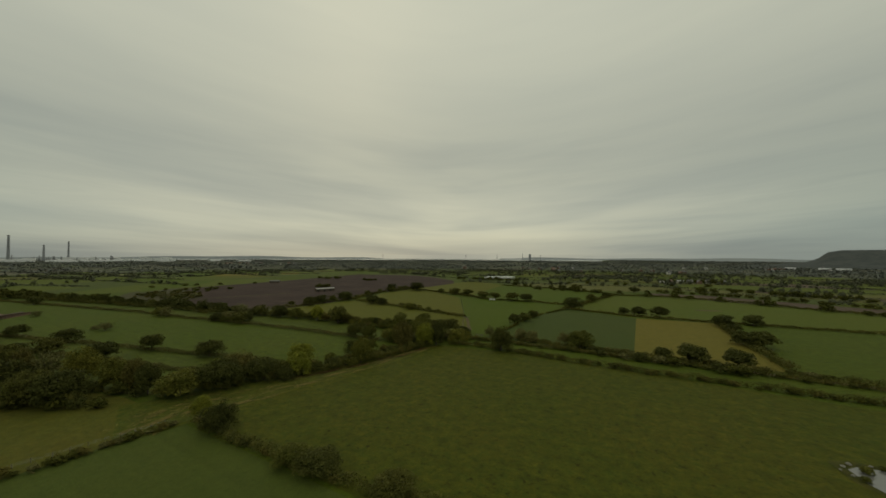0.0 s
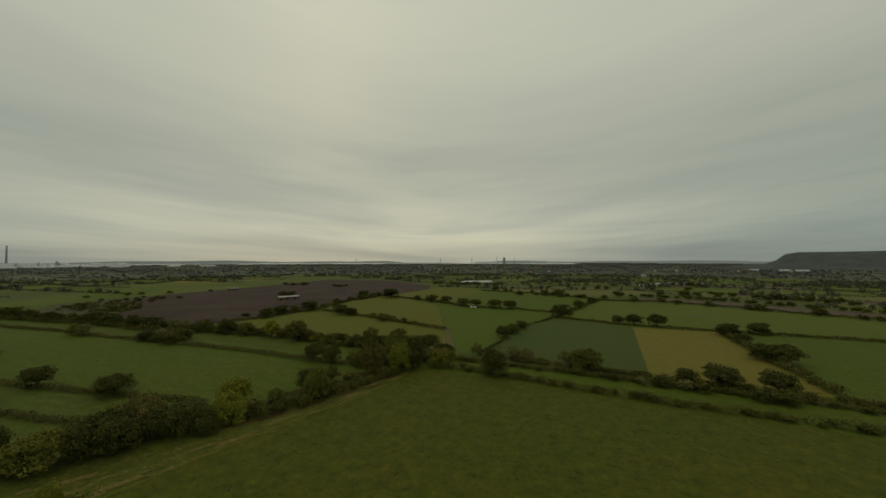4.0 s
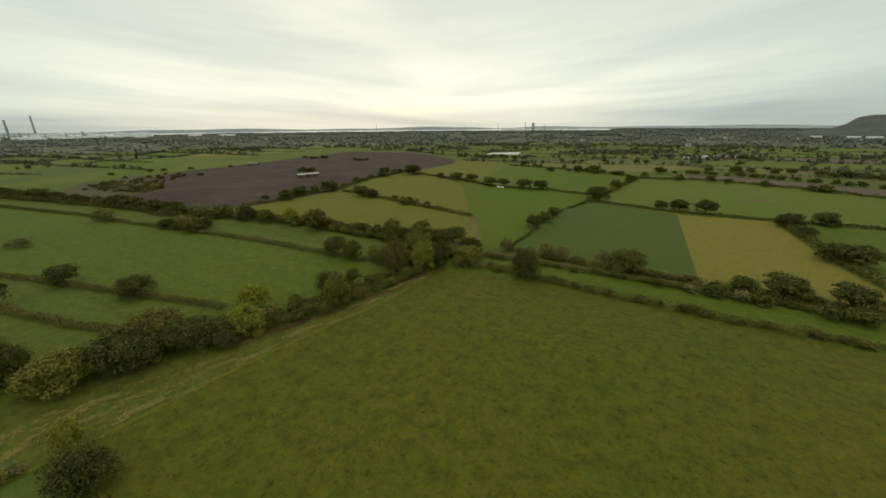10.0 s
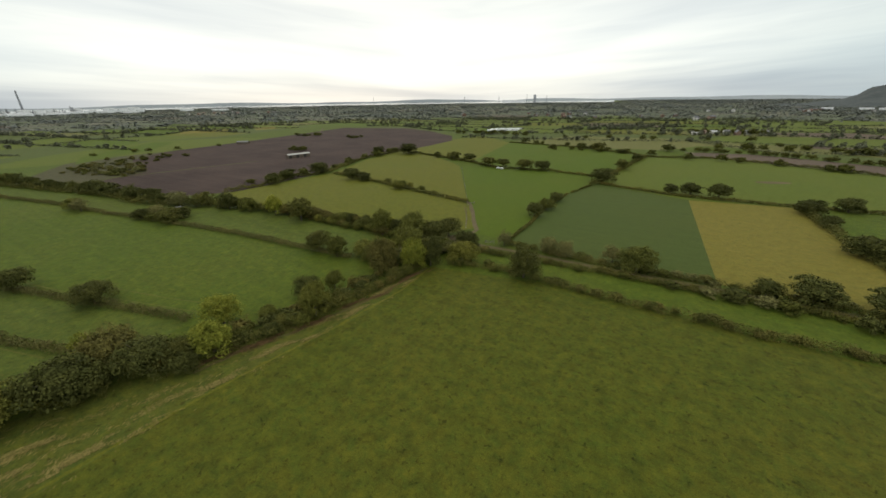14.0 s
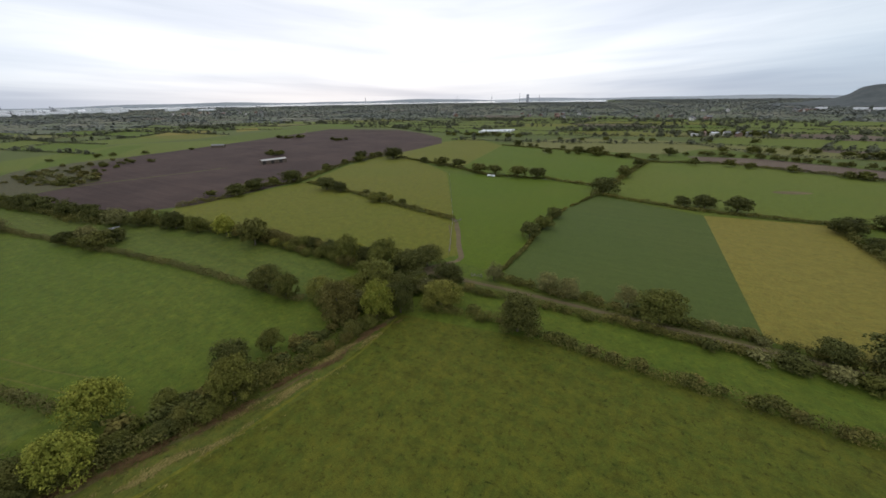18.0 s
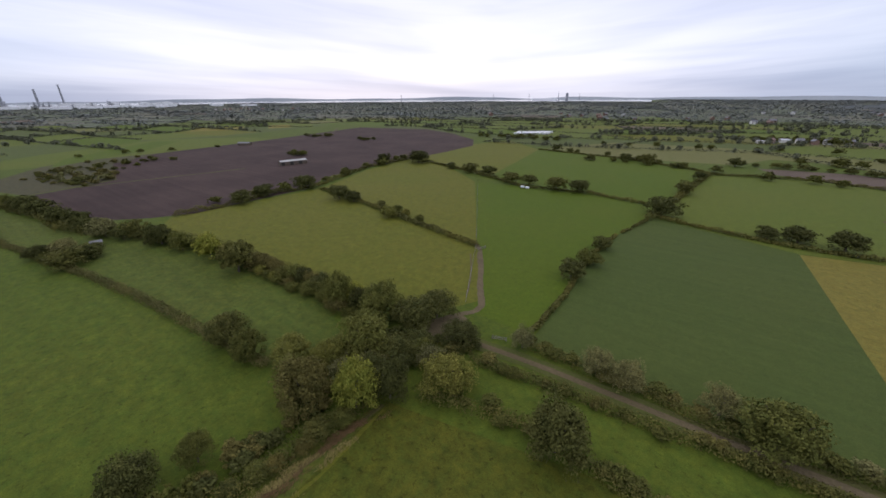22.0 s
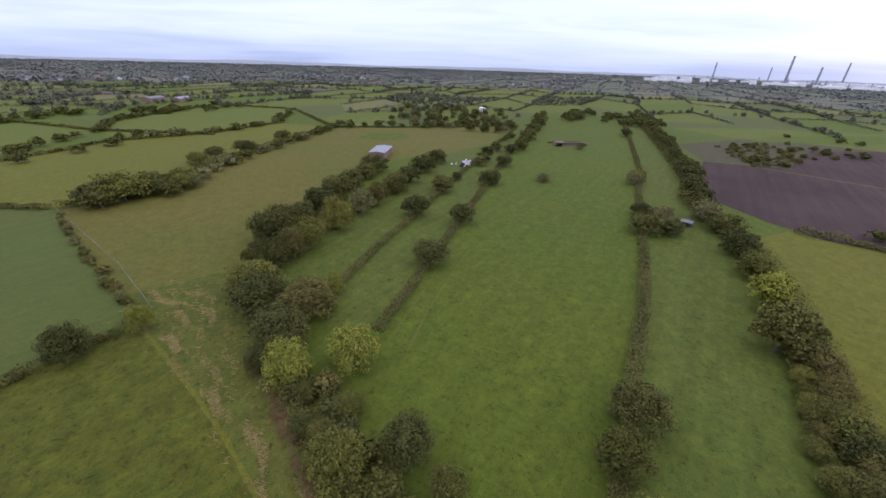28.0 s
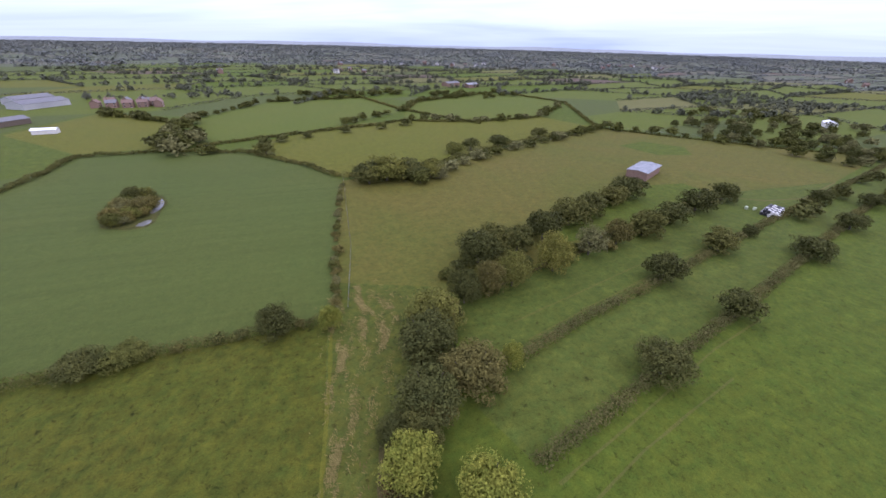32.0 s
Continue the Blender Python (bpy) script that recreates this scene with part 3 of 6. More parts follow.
field("field_pale_north", "pale green field beyond the hedge", [(-162.6, 650.4), (-236.5, 719.3), (-262.1, 638.4), (-246.7, 511.6), (-185.7, 494.7), (-134.3, 476.8)], G_YELLOW)
field("field_yellow_near", "yellowish green pasture with a trodden edge", [(-226.5, 279.1), (-221.3, 319.6), (-215.8, 368.6), (-156.7, 359.4), (-116.4, 350.9), (-63.7, 340.2), (-39.4, 300.0), (-47.6, 285.2), (-92.2, 279.4), (-146.5, 274.1), (-205.0, 264.5)], G_YELLOW)
field("field_yellow_far", "yellowish green pasture by the ploughed field", [(-214.0, 370.8), (-239.6, 440.5), (-248.5, 509.3), (-216.2, 502.7), (-185.6, 493.7), (-133.8, 453.9), (-64.8, 341.1), (-116.5, 351.9), (-156.9, 361.4)], G_YELLOW)
field("field_ploughed", "dark brown ploughed field", [(-234.0, 272.0), (-223.5, 290.0), (-223.0, 319.4), (-222.0, 368.0), (-243.0, 395.0), (-250.0, 440.0), (-248.0, 512.4), (-246.0, 575.0), (-250.0, 640.0), (-285.0, 700.0), (-362.0, 757.0), (-450.0, 800.0), (-600.0, 765.0), (-575.0, 655.0), (-548.0, 540.0), (-532.0, 450.0), (-521.0, 372.0), (-478.0, 320.0), (-425.0, 304.0), (-378.0, 296.0), (-369.0, 272.0), (-362.0, 243.0), (-300.0, 241.5), (-262.0, 244.0)], M_PLOUGH)
field("field_scrub", "brown rough ground with scattered scrub", [(-364.0, 242.0), (-379.0, 296.0), (-480.0, 320.0), (-522.0, 372.0), (-530.0, 300.0), (-509.8, 271.4), (-430.0, 222.0)], G_SCRUB, 0.045)
field("field_green_far", "bright green field behind the ploughed land", [(-523.0, 372.0), (-533.0, 450.0), (-549.0, 540.0), (-608.6, 524.8), (-693.9, 437.0), (-624.8, 293.6), (-545.2, 201.0), (-509.8, 271.4), (-530.0, 300.0)], G_FAR, 0.045)
field("field_middle_strip", "narrow green meadow between two hedges", [(-64.2, 241.9), (-92.0, 238.3), (-132.5, 235.9), (-191.1, 227.4), (-286.2, 211.9), (-386.1, 189.4), (-525.9, 158.3), (-541.5, 176.0), (-376.5, 213.5), (-247.7, 240.0), (-204.8, 260.5), (-140.4, 271.4), (-83.9, 272.9), (-61.3, 261.2)], G_STRIP)
field("field_left", "large green pasture with faint wheel marks", [(-60, 182), (-54, 190), (-49, 206), (-44.5, 222), (-43, 240), (-58.1, 240.2), (-91.9, 237.3), (-132.4, 234.9), (-191.1, 226.4), (-286.1, 210.9), (-386.1, 188.4), (-525.9, 157.4), (-554.7, 48.9), (-442.0, 74.4), (-291.7, 120.6), (-180.5, 154.0), (-125.0, 169.9), (-74.8, 184.7)], G_LEFT)
field("field_strip_west", "narrow green meadow strip between trimmed hedges", [(-74.8, 183.7), (-124.9, 168.9), (-180.5, 153.0), (-291.6, 119.6), (-441.9, 73.4), (-424.1, 58.7), (-286.7, 104.8), (-170.7, 135.1), (-113.7, 152.0), (-83.0, 161.7), (-69.2, 169.6)], G_STRIP)
field("field_strip_trees", "green meadow strip beside the double tree row", [(-83.0, 160.7), (-113.7, 151.0), (-170.7, 134.1), (-286.7, 103.8), (-320.1, 89.2), (-231.0, 86.3), (-181.5, 104.5), (-117.4, 121.4), (-80.2, 131.3), (-70.4, 146.6)], G_STRIP)
field("field_dry", "dry olive-brown grassland with a green patch", [(-45.1, 123.7), (-45.7, 90.9), (-53.0, 22.5), (-103.7, 11.9), (-150.6, -17.3), (-206.8, -38.6), (-283.7, -68.8), (-344.4, -4.8), (-424.1, 57.7), (-320.1, 89.2), (-231.0, 86.3), (-181.5, 104.5), (-117.4, 121.4), (-80.2, 131.3), (-61.8, 131.9)], G_ROUGHF)
field("field_pond", "blue-green ley field round a tree-ringed pond", [(-44.4, 132.6), (-46.8, 90.9), (-52.9, 20.1), (-35.9, -9.5), (2.0, -47.7), (49.6, -58.8), (93.6, -55.1), (99.4, -19.7), (145.1, -1.9), (190, 60), (190, 134), (22.4, 134.8)], G_ISLAND)
field("field_south", "pale green field near the houses", [(53.0, -69.5), (72.8, -160.4), (145.0, -215.2), (167.3, -130.2), (97.1, -63.5)], G_YELLOW)
field("field_south_large", "large green grass field", [(35.9, -84.1), (57.2, -171.3), (4.0, -269.7), (-99.7, -294.9), (-134.8, -193.5), (-61.3, -125.7), (-7.4, -81.7)], G_FAR)
field("field_south_long", "long pale green pasture", [(-7.7, -77.8), (-61.5, -121.8), (-120.7, -139.9), (-178.5, -130.7), (-259.8, -130.2), (-283.7, -71.1), (-206.8, -41.0), (-150.6, -19.7), (-103.6, 9.5), (-54.9, 17.8), (-35.8, -12.0), (1.0, -50.2)], G_YELLOW)
field("field_south_green", "green pasture with scattered hedge trees", [(-134.8, -193.5), (-161.4, -251.0), (-303.1, -331.7), (-345.4, -218.7), (-259.9, -131.4), (-181.6, -133.0), (-120.7, -141.2)], G_FAR)
field("field_north_brown", "brown bare strip of arable land", [(58, 615), (46, 643), (109, 653), (177, 620), (326.1, 557.3), (295.3, 533.5), (162, 573)], M_BROWN)
field("field_north_pale", "pale green pasture strip", [(-67.5, 636.7), (30.3, 652.1), (60.1, 710.7), (143.6, 714.0), (129.1, 759.4), (23.7, 790.5), (-104.6, 776.5), (-160.7, 668.9)], G_FARPALE)

# ---- lanes, paths and worn ground ----
ribbon("lane", "gravel farm lane between hedges", [(-40.1, 276.6), (-30.3, 280.2), (-8.3, 281.6), (10.8, 281.8), (27.9, 281.9), (61.2, 283.1), (139.2, 285.3), (240, 271)], 1.8, M_LANE, 0.11, 0.06)
ribbon("lane_verge", "grassy lane verge trodden brown", [(-38.1, 276.7), (-30.3, 280.2), (-8.3, 281.6), (10.8, 281.8), (27.9, 281.9), (61.2, 283.1), (139.2, 285.3), (240, 271)], 5.0, M_VERGE, 0.085, 0.08)
ribbon("dirt_track", "worn earth track through the gateway", [(-44.3, 280.4), (-40.8, 288.7), (-37.1, 294.0), (-37.3, 298.1), (-42.8, 306.9), (-60.6, 337.3), (-66.9, 343.0)], 2.2, M_WORN, 0.10, 0.3)
field("gateway_earth", "bare trodden earth in the gateway under the trees", [(-47.5, 279.0), (-44.0, 284.5), (-40.5, 290.5), (-37.0, 289.0), (-33.0, 283.0), (-34.0, 279.0), (-39.0, 273.0), (-44.0, 268.0), (-47.0, 270.0), (-45.0, 275.0)], M_WORN, 0.102, "earth")
ribbon("wheel_ruts", "dark wheel ruts in the pasture edge", [(-44.5, 300.7), (-50.1, 312.5), (-62.3, 332.1)], 0.5, M_WORN, 0.105, 0.3)
ribbon("field_path", "narrow faint path of pale yellowed grass", [(-44.0, 123.7), (-42.5, 137.1), (-40.4, 160.7), (-38.3, 181.6), (-34.1, 205.3), (-31.5, 230.6), (-32.6, 248.7)], 0.8, G_YELLOW, 0.11, 0.4)
ribbon("bracken_edge", "strip of dead rust-brown bracken under the hedge", [(-33.8, 249.6), (-34.9, 234.4), (-37.6, 214.0), (-42.6, 196.0), (-47.6, 184.0), (-49.6, 172.0)], 1.15, M_BRACKEN, 0.10, 0.5)
ribbon("bracken_edge", "dead rust-brown bracken below the tree row", [(-84.3, 133.3), (-116.4, 123.6), (-146.2, 115.2), (-181.5, 104.5), (-214.6, 94.1)], 1.6, M_BRACKEN, 0.10, 0.35, seed=4)
ribbon("wheel_marks", "faint pale wheel marks in the pasture", [(-76.9, 187.7), (-97.6, 181.5), (-131.9, 170.6), (-156.3, 165.3)], 0.5, G_MARK, 0.10, 0.3, seed=5)
ribbon("wheel_marks", "faint pale wheel marks in the pasture", [(-74.1, 194.0), (-95.8, 186.7), (-127.2, 178.9)], 0.5, G_MARK, 0.10, 0.3, seed=6)
ribbon("wheel_marks", "pale mown tracks along the meadow strip", [(-88.9, 155.2), (-112.6, 147.9), (-146.2, 138.2), (-195.1, 123.8)], 0.6, G_MARK, 0.10, 0.3, seed=7)
ribbon("wheel_marks", "pale mown tracks along the meadow strip", [(-88.6, 147.9), (-116.5, 140.5), (-156.1, 129.5)], 0.6, G_MARK, 0.10, 0.3, seed=8)
ribbon("wheel_marks", "pale line of trodden grass to the bale stack", [(-231.0, 89.4), (-248.3, 100.2), (-272.3, 103.3), (-320.1, 89.2)], 0.9, M_DRY, 0.10, 0.3, seed=9)
ribbon("wheel_marks", "pale unploughed strip of rough grass across the ploughed field", [(-367, 270), (-362, 292), (-357, 310), (-348, 345), (-339, 381)], 2.2, M_VERGE, 0.10, 0.3, seed=10)
ribbon("farm_track", "pale earth track leading to a distant farm", [(-497.5, 575.1), (-553.3, 653.7), (-628.8, 731.0)], 2.4, M_BROWN, 0.10, 0.2, seed=11)
field("green_patch", "brighter green patch in the dry grassland", [(-255.6, -10.7), (-282.7, -17.3), (-301.5, 4.3), (-287.9, 23.7), (-263.0, 17.6)], G_LEFT, 0.075)
field("green_patch", "bright green grass behind the tin-roofed barn", [(-232.0, 84.1), (-191.3, 95.8), (-146.1, 109.9), (-114.3, 115.1), (-131.2, 101.7), (-175.6, 81.4), (-208.7, 67.8), (-230.0, 69.5)], G_LEFT, 0.079)
field("hollow", "brown trodden hollow in the pasture", [(91.9, 490.1), (95.5, 488.2), (100.4, 488.7), (107.5, 491.8), (112.5, 495.2), (114.3, 498.6), (112.0, 500.4), (105.7, 500.3), (98.6, 497.0), (93.0, 494.0)], M_WORN, 0.075)


def dry_tufts(name, label, points, width, count, material, seed, size=0.5):
    """Flattened dry grass, scattered along a strip."""
    rng = np.random.default_rng(seed)
    c, d, s = along(points, 0.4, rng)
    i = rng.integers(0, len(c), count)
    o = rng.normal(0, width * 0.4, count)
    clump = np.sin(s[i] * 0.31 + o * 0.9 + seed) + 0.8 * np.sin(s[i] * 0.17 - o * 1.3) + 0.5 * np.sin(s[i] * 0.9 + o * 2.1) + rng.uniform(-0.7, 0.7, count) > 0.85
    i, o = i[clump], o[clump]
    p = np.stack([c[i, 0] - d[i, 1] * o, c[i, 1] + d[i, 0] * o, np.full(len(i), 0.22)], 1)
    n = unit(rng.normal(0, 0.5, (len(i), 3)) + [0, 0, 1])
    a = np.arctan2(d[i, 1], d[i, 0]) + rng.normal(0.5, 0.5, len(i))
    s = rng.uniform(0.5, 1.4, len(i)) * size
    lie = np.stack([np.cos(a), np.sin(a), rng.uniform(-0.1, 0.1, len(i))], 1) * s[:, None] * 2.4
    side = np.stack([-np.sin(a), np.cos(a), rng.uniform(0.1, 0.5, len(i))], 1) * s[:, None] * 0.24
    v = np.stack([p - lie, p - side, p + lie * 0.9, p + side], 1).reshape(-1, 3)
    f = np.arange(4 * len(i)).reshape(-1, 4)
    v[:, 2] = v[:, 2].clip(0.1, None)
    tagged(part_arrays(name, v, f, material), label, "grass", kind="stuff")


dry_tufts("dry_grass", "flattened straw-coloured grass along the field path", [(-43.4, 134.9), (-43.5, 160.5), (-40.6, 183.5), (-36.6, 206.2), (-34.3, 240.6)], 4.2, 24000, M_STRAW, 3, 0.17)
dry_tufts("dry_grass", "straw-coloured grass at the meadow corner", [(-47.1, 121.4), (-53.8, 136.6), (-52.2, 149.5)], 9.0, 5200, M_STRAW, 5, 0.28)
dry_tufts("dry_grass", "straw tufts across the rough strip", [(-55.4, 123.3), (-50.5, 158.1), (-47.3, 176.9)], 9.0, 3200, M_STRAW, 8, 0.2)
dry_tufts("dead_bracken", "rust-brown dead bracken under the tall hedge", [(-34.2, 249.6), (-35.4, 234.4), (-38.2, 214.0), (-43.4, 196.0), (-48.4, 184.0), (-50.6, 172.0)], 3.4, 22000, M_BRACKENLEAF, 11, 0.2)
dry_tufts("dead_bracken", "rust-brown dead bracken at the meadow corner", [(-48.0, 206.0), (-46.0, 192.0), (-50.0, 180.0)], 5.0, 12000, M_BRACKENLEAF, 14, 0.2)

# ---- hedges ----
hedge("low ragged hawthorn hedge along the lane strip", [(-29.0, 256.0), (-7.3, 262.4), (8.9, 260.4), (29.1, 258.6), (67.5, 258.0), (140.2, 262.9), (240, 250)], 2.4, 3.2, 0, gap=0.1, seed=1)
hedge("thick hedge on the near side of the gravel lane", [(-25.9, 273.4), (-9.0, 275.5), (23.1, 277.5), (59.4, 278.9), (139.3, 282.2), (240, 268)], 2.2, 3.2, 0, seed=2)
hedge("overgrown hedge between the lane and the crop", [(-16.6, 287.2), (-0.5, 286.2), (12.6, 286.0), (27.8, 283.9), (52.0, 286.5), (88.5, 285.9), (139.1, 288.4), (240, 275)], 2.3, 3.0, 0, gap=0.12, seed=3)
hedge("thin hedge between the ley and the crop", [(-18.0, 294.2), (-17.3, 318.7), (-20.1, 352.4), (-17.0, 388.8), (-8.7, 423.8)], 1.2, 1.6, 1, LEAF_HEDGE, gap=0.25, seed=4)
hedge("field hedge under a row of oaks", [(-189.8, 495.4), (-149.8, 482.9), (-94.8, 457.8), (-50.6, 465.4), (-13.5, 456.9)], 2.0, 3.0, 1, seed=5)
hedge("tall hedge beside the lone oak", [(-8.8, 424.8), (-4.6, 442.9), (3.0, 514.2), (12.8, 585.6)], 3.0, 4.0, 1, seed=6)
hedge("dark low hedge behind the crop", [(-4.0, 431.4), (29.1, 422.4), (49.8, 418.6), (76.4, 419.6), (102.0, 420.5), (148.1, 425.1), (297.6, 437.9)], 1.8, 2.8, 1, seed=7)
hedge("hedge along the brown arable strip", [(12.8, 585.6), (79.6, 603.1), (140.3, 577.9), (187.1, 552.4), (295.8, 512.1)], 2.2, 3.0, 1, seed=8)
hedge("hedge behind the bright green field", [(-162.6, 650.4), (-67.4, 634.6), (0.5, 603.9), (12.8, 585.6)], 1.8, 2.6, 1, seed=9)
hedge("tall hedge at the edge of the stubble", [(103.1, 419.5), (106.6, 385.3), (110.2, 347.1), (116.9, 311.6), (119.7, 292.3)], 3.2, 4.0, 1, seed=10)
hedge("hedge between the two yellowish pastures", [(-212.9, 369.8), (-183.9, 365.7), (-155.8, 360.5), (-116.4, 350.9), (-89.1, 345.6), (-63.7, 340.2)], 2.2, 3.2, 1, seed=11)
hedge("overgrown hedge along the ploughed field", [(-226.6, 281.1), (-223.3, 319.5), (-229.6, 339.3), (-220.9, 370.3), (-248.2, 450.2), (-246.7, 511.6)], 2.6, 3.6, 1, ragged=0.45, seed=12)
hedge("hedge from the ploughed field to the oak row", [(-248.8, 512.5), (-216.4, 504.8), (-189.8, 495.4)], 2.0, 3.0, 1, seed=13)
hedge("tall overgrown hedge under the tree row", [(-47.3, 280.2), (-64.1, 275.1), (-86.0, 275.8), (-111.9, 275.2), (-142.4, 272.3), (-170.9, 269.6), (-201.9, 260.7), (-220.7, 247.6)], 3.6, 7.0, 0, ragged=0.4, seed=14)
hedge("tree-lined hedge running to the far fields", [(-220.7, 247.6), (-245.6, 238.1), (-284.6, 236.8), (-378.5, 215.4), (-530.9, 175.6), (-675.8, 136.7)], 3.6, 5.0, 1, ragged=0.4, seed=15)
hedge("brown trimmed hedge between pasture and meadow", [(-66.2, 241.8), (-92.0, 239.3), (-130.5, 236.0), (-155.0, 232.5), (-190.1, 226.5), (-246.4, 216.2), (-286.2, 211.9), (-386.1, 189.4), (-525.9, 157.4)], 2.0, 3.2, 0, LEAF_HEDGEBROWN, ragged=0.3, seed=16)
hedge("tall mixed hedge by the field path", [(-36.7, 250.5), (-38.6, 232.2), (-41.5, 211.9), (-47.7, 189.3), (-53.4, 176.6)], 3.0, 4.4, 0, ragged=0.4, seed=17)
hedge("grey-brown trimmed hedge beside the large pasture", [(-74.8, 183.7), (-97.5, 177.4), (-124.9, 168.9), (-159.1, 159.1), (-204.8, 144.8), (-286.8, 119.9), (-371.4, 98.8), (-482.9, 61.4), (-546.7, 44.4)], 2.0, 2.9, 0, LEAF_HEDGEBROWN, ragged=0.25, seed=18)
hedge("brown-green hedge between the meadow strips", [(-83.0, 160.7), (-106.7, 152.3), (-140.3, 143.6), (-177.6, 132.8), (-219.3, 120.8), (-287.7, 102.7), (-363.8, 83.3), (-424.4, 65.6)], 2.0, 2.9, 0, LEAF_HEDGEBROWN, ragged=0.25, gap=0.05, seed=19)
hedge("thick hedge with scrub along the pasture", [(-40.3, 135.0), (-25, 134.4), (-12, 135.6), (9, 136.6), (27, 139), (43, 142.5), (75, 141.0), (120, 136), (190, 134)], 2.1, 3.0, 0, ragged=0.5, gap=0.05, seed=20)
hedge("dark hedge behind the pond field", [(96.7, 6.2), (93.0, -21.5), (93.6, -55.1), (49.6, -58.8), (0.7, -46.3), (-36.0, -8.3), (-52.7, 16.6)], 2.2, 3.2, 1, seed=22)
hedge("tall hedge on the edge of the dry grassland", [(-55.0, 19.0), (-103.7, 11.9), (-150.6, -17.3), (-206.8, -38.6), (-281.7, -66.6)], 3.4, 4.6, 1, ragged=0.4, seed=23)
hedge("field hedge with single trees", [(33.3, -68.1), (4.4, -81.5), (-50.0, -103.8), (-90.7, -118.0), (-118.7, -133.7), (-184.8, -116.6), (-259.8, -130.2)], 1.9, 3.0, 2, seed=24)
hedge("low hedge behind the large green field", [(5.4, -271.4), (-99.6, -296.4), (-130.4, -193.9), (-184.8, -106.8)], 2.0, 3.0, 2, seed=25)
hedge("low hedge and fence behind the dry grassland", [(-283.7, -68.8), (-321.1, -25.1), (-344.4, -4.8), (-379.5, 32.0), (-424.1, 57.7)], 1.0, 1.6, 2, seed=26)
hedge("hedge behind the far green field", [(-134.8, -193.5), (-161.4, -251.0), (-303.1, -331.7), (-345.4, -218.7), (-283.8, -75.7)], 2.0, 3.0, 2, seed=27)
hedge("hedge on the edge of the pale field", [(52.8, -66.9), (72.8, -160.4), (145.0, -215.2)], 2.2, 3.4, 2, seed=28)

# ---- trees ----
tree(-83.9, 241.0, 9.6, 4.9, "d", 0)
tree(-72.2, 240.3, 9.2, 3.9, "o", 0)
tree(-47.0, 239.6, 14.0, 5.2, "b", 0)
tree(-38.2, 245.8, 12.8, 4.3, "l", 0)
tree(-49.5, 259.6, 12.0, 6.2, "o", 0)
tree(-33.8, 251.9, 11.5, 4.2, "d", 0)
tree(-25.2, 262.0, 9.0, 5.4, "o", 0)
tree(-47.2, 276.3, 10.1, 5.4, "d", 0)
tree(-58.2, 273.7, 13.0, 5.5, "o", 0)
tree(-66.5, 274.5, 8.2, 4.0, "d", 0)
tree(-31.9, 277.5, 7.0, 4.8, "d", 0)
tree(0.8, 260.2, 12.4, 5.6, "d", 0)
tree(1.5, 286.9, 6.9, 3.9, "g", 0)
tree(8.8, 286.9, 6.9, 3.8, "g", 0)
tree(35.0, 285.0, 10.9, 6.0, "o", 0)
tree(26.1, 289.0, 7.4, 3.7, "g", 0)
tree(-17.3, 285.8, 6.6, 3.1, "g", 0)
tree(-20.0, 333.7, 7.7, 4.7, "d", 1)
tree(-18.2, 349.3, 6.6, 4.6, "o", 1)
tree(-17.7, 369.7, 6.2, 3.7, "d", 1)
tree(-4.0, 438.5, 11.2, 8.7, "d", 1)
tree(1.4, 501.1, 8.9, 6.1, "d", 2)
tree(7.1, 560.9, 6.9, 4.7, "d", 2)
tree(41.0, 425.6, 6.4, 5.7, "d", 1)
tree(52.2, 427.5, 7.8, 7.0, "d", 1)
tree(67.0, 424.5, 9.2, 8.2, "d", 1)
tree(-126.0, 265.5, 13.0, 5.8, "d", 1)
tree(-147.5, 265.2, 11.8, 5.2, "l", 1)
tree(-168.0, 262.3, 9.0, 4.8, "o", 1)
tree(-184.0, 260.0, 10.4, 5.1, "d", 1)
tree(-204.9, 255.9, 9.1, 5.4, "d", 1)
tree(-185.0, 227.0, 8.8, 5.7, "d", 1)
tree(-207.0, 223.0, 6.2, 4.1, "d", 1)
tree(-223.5, 317.9, 8.9, 6.8, "d", 1)
tree(-226.8, 335.0, 8.8, 5.7, "d", 1)
tree(-225.6, 364.9, 10.4, 9.3, "d", 1)
tree(-180.3, 359.9, 9.4, 8.4, "d", 1)
tree(-126.3, 349.9, 6.3, 5.6, "o", 1)
tree(-167.3, 360.2, 7.2, 6.4, "d", 1)
tree(-250.7, 474.9, 10.1, 7.0, "d", 2)
tree(-225.5, 497.3, 13.4, 12.0, "d", 2)
tree(-180.1, 488.6, 6.7, 4.2, "d", 2)
tree(-156.8, 483.9, 9.1, 7.5, "d", 2)
tree(-138.4, 482.2, 8.8, 6.8, "d", 2)
tree(-108.6, 465.1, 8.9, 7.1, "d", 1)
tree(-95.2, 467.8, 8.0, 6.6, "d", 1)
tree(-73.0, 463.5, 9.7, 8.7, "d", 1)
tree(-58.0, 465.7, 9.1, 8.1, "d", 1)
tree(-141.5, 652.7, 8.0, 6.5, "d", 2)
tree(-59.0, 622.2, 8.3, 7.4, "d", 2)
tree(-38.0, 613.5, 10.2, 9.1, "d", 2)
tree(29.9, 643.0, 8.6, 7.7, "d", 2)
tree(105.7, 405.0, 8.7, 7.4, "d", 1)
tree(124.4, 421.1, 8.3, 7.1, "d", 1)
tree(111.2, 344.8, 8.4, 7.0, "d", 1)
tree(116.7, 340.6, 9.4, 7.8, "d", 1)
tree(72.3, 285.5, 6.5, 3.8, "d", 1)
tree(84.1, 287.3, 8.8, 6.4, "d", 1)
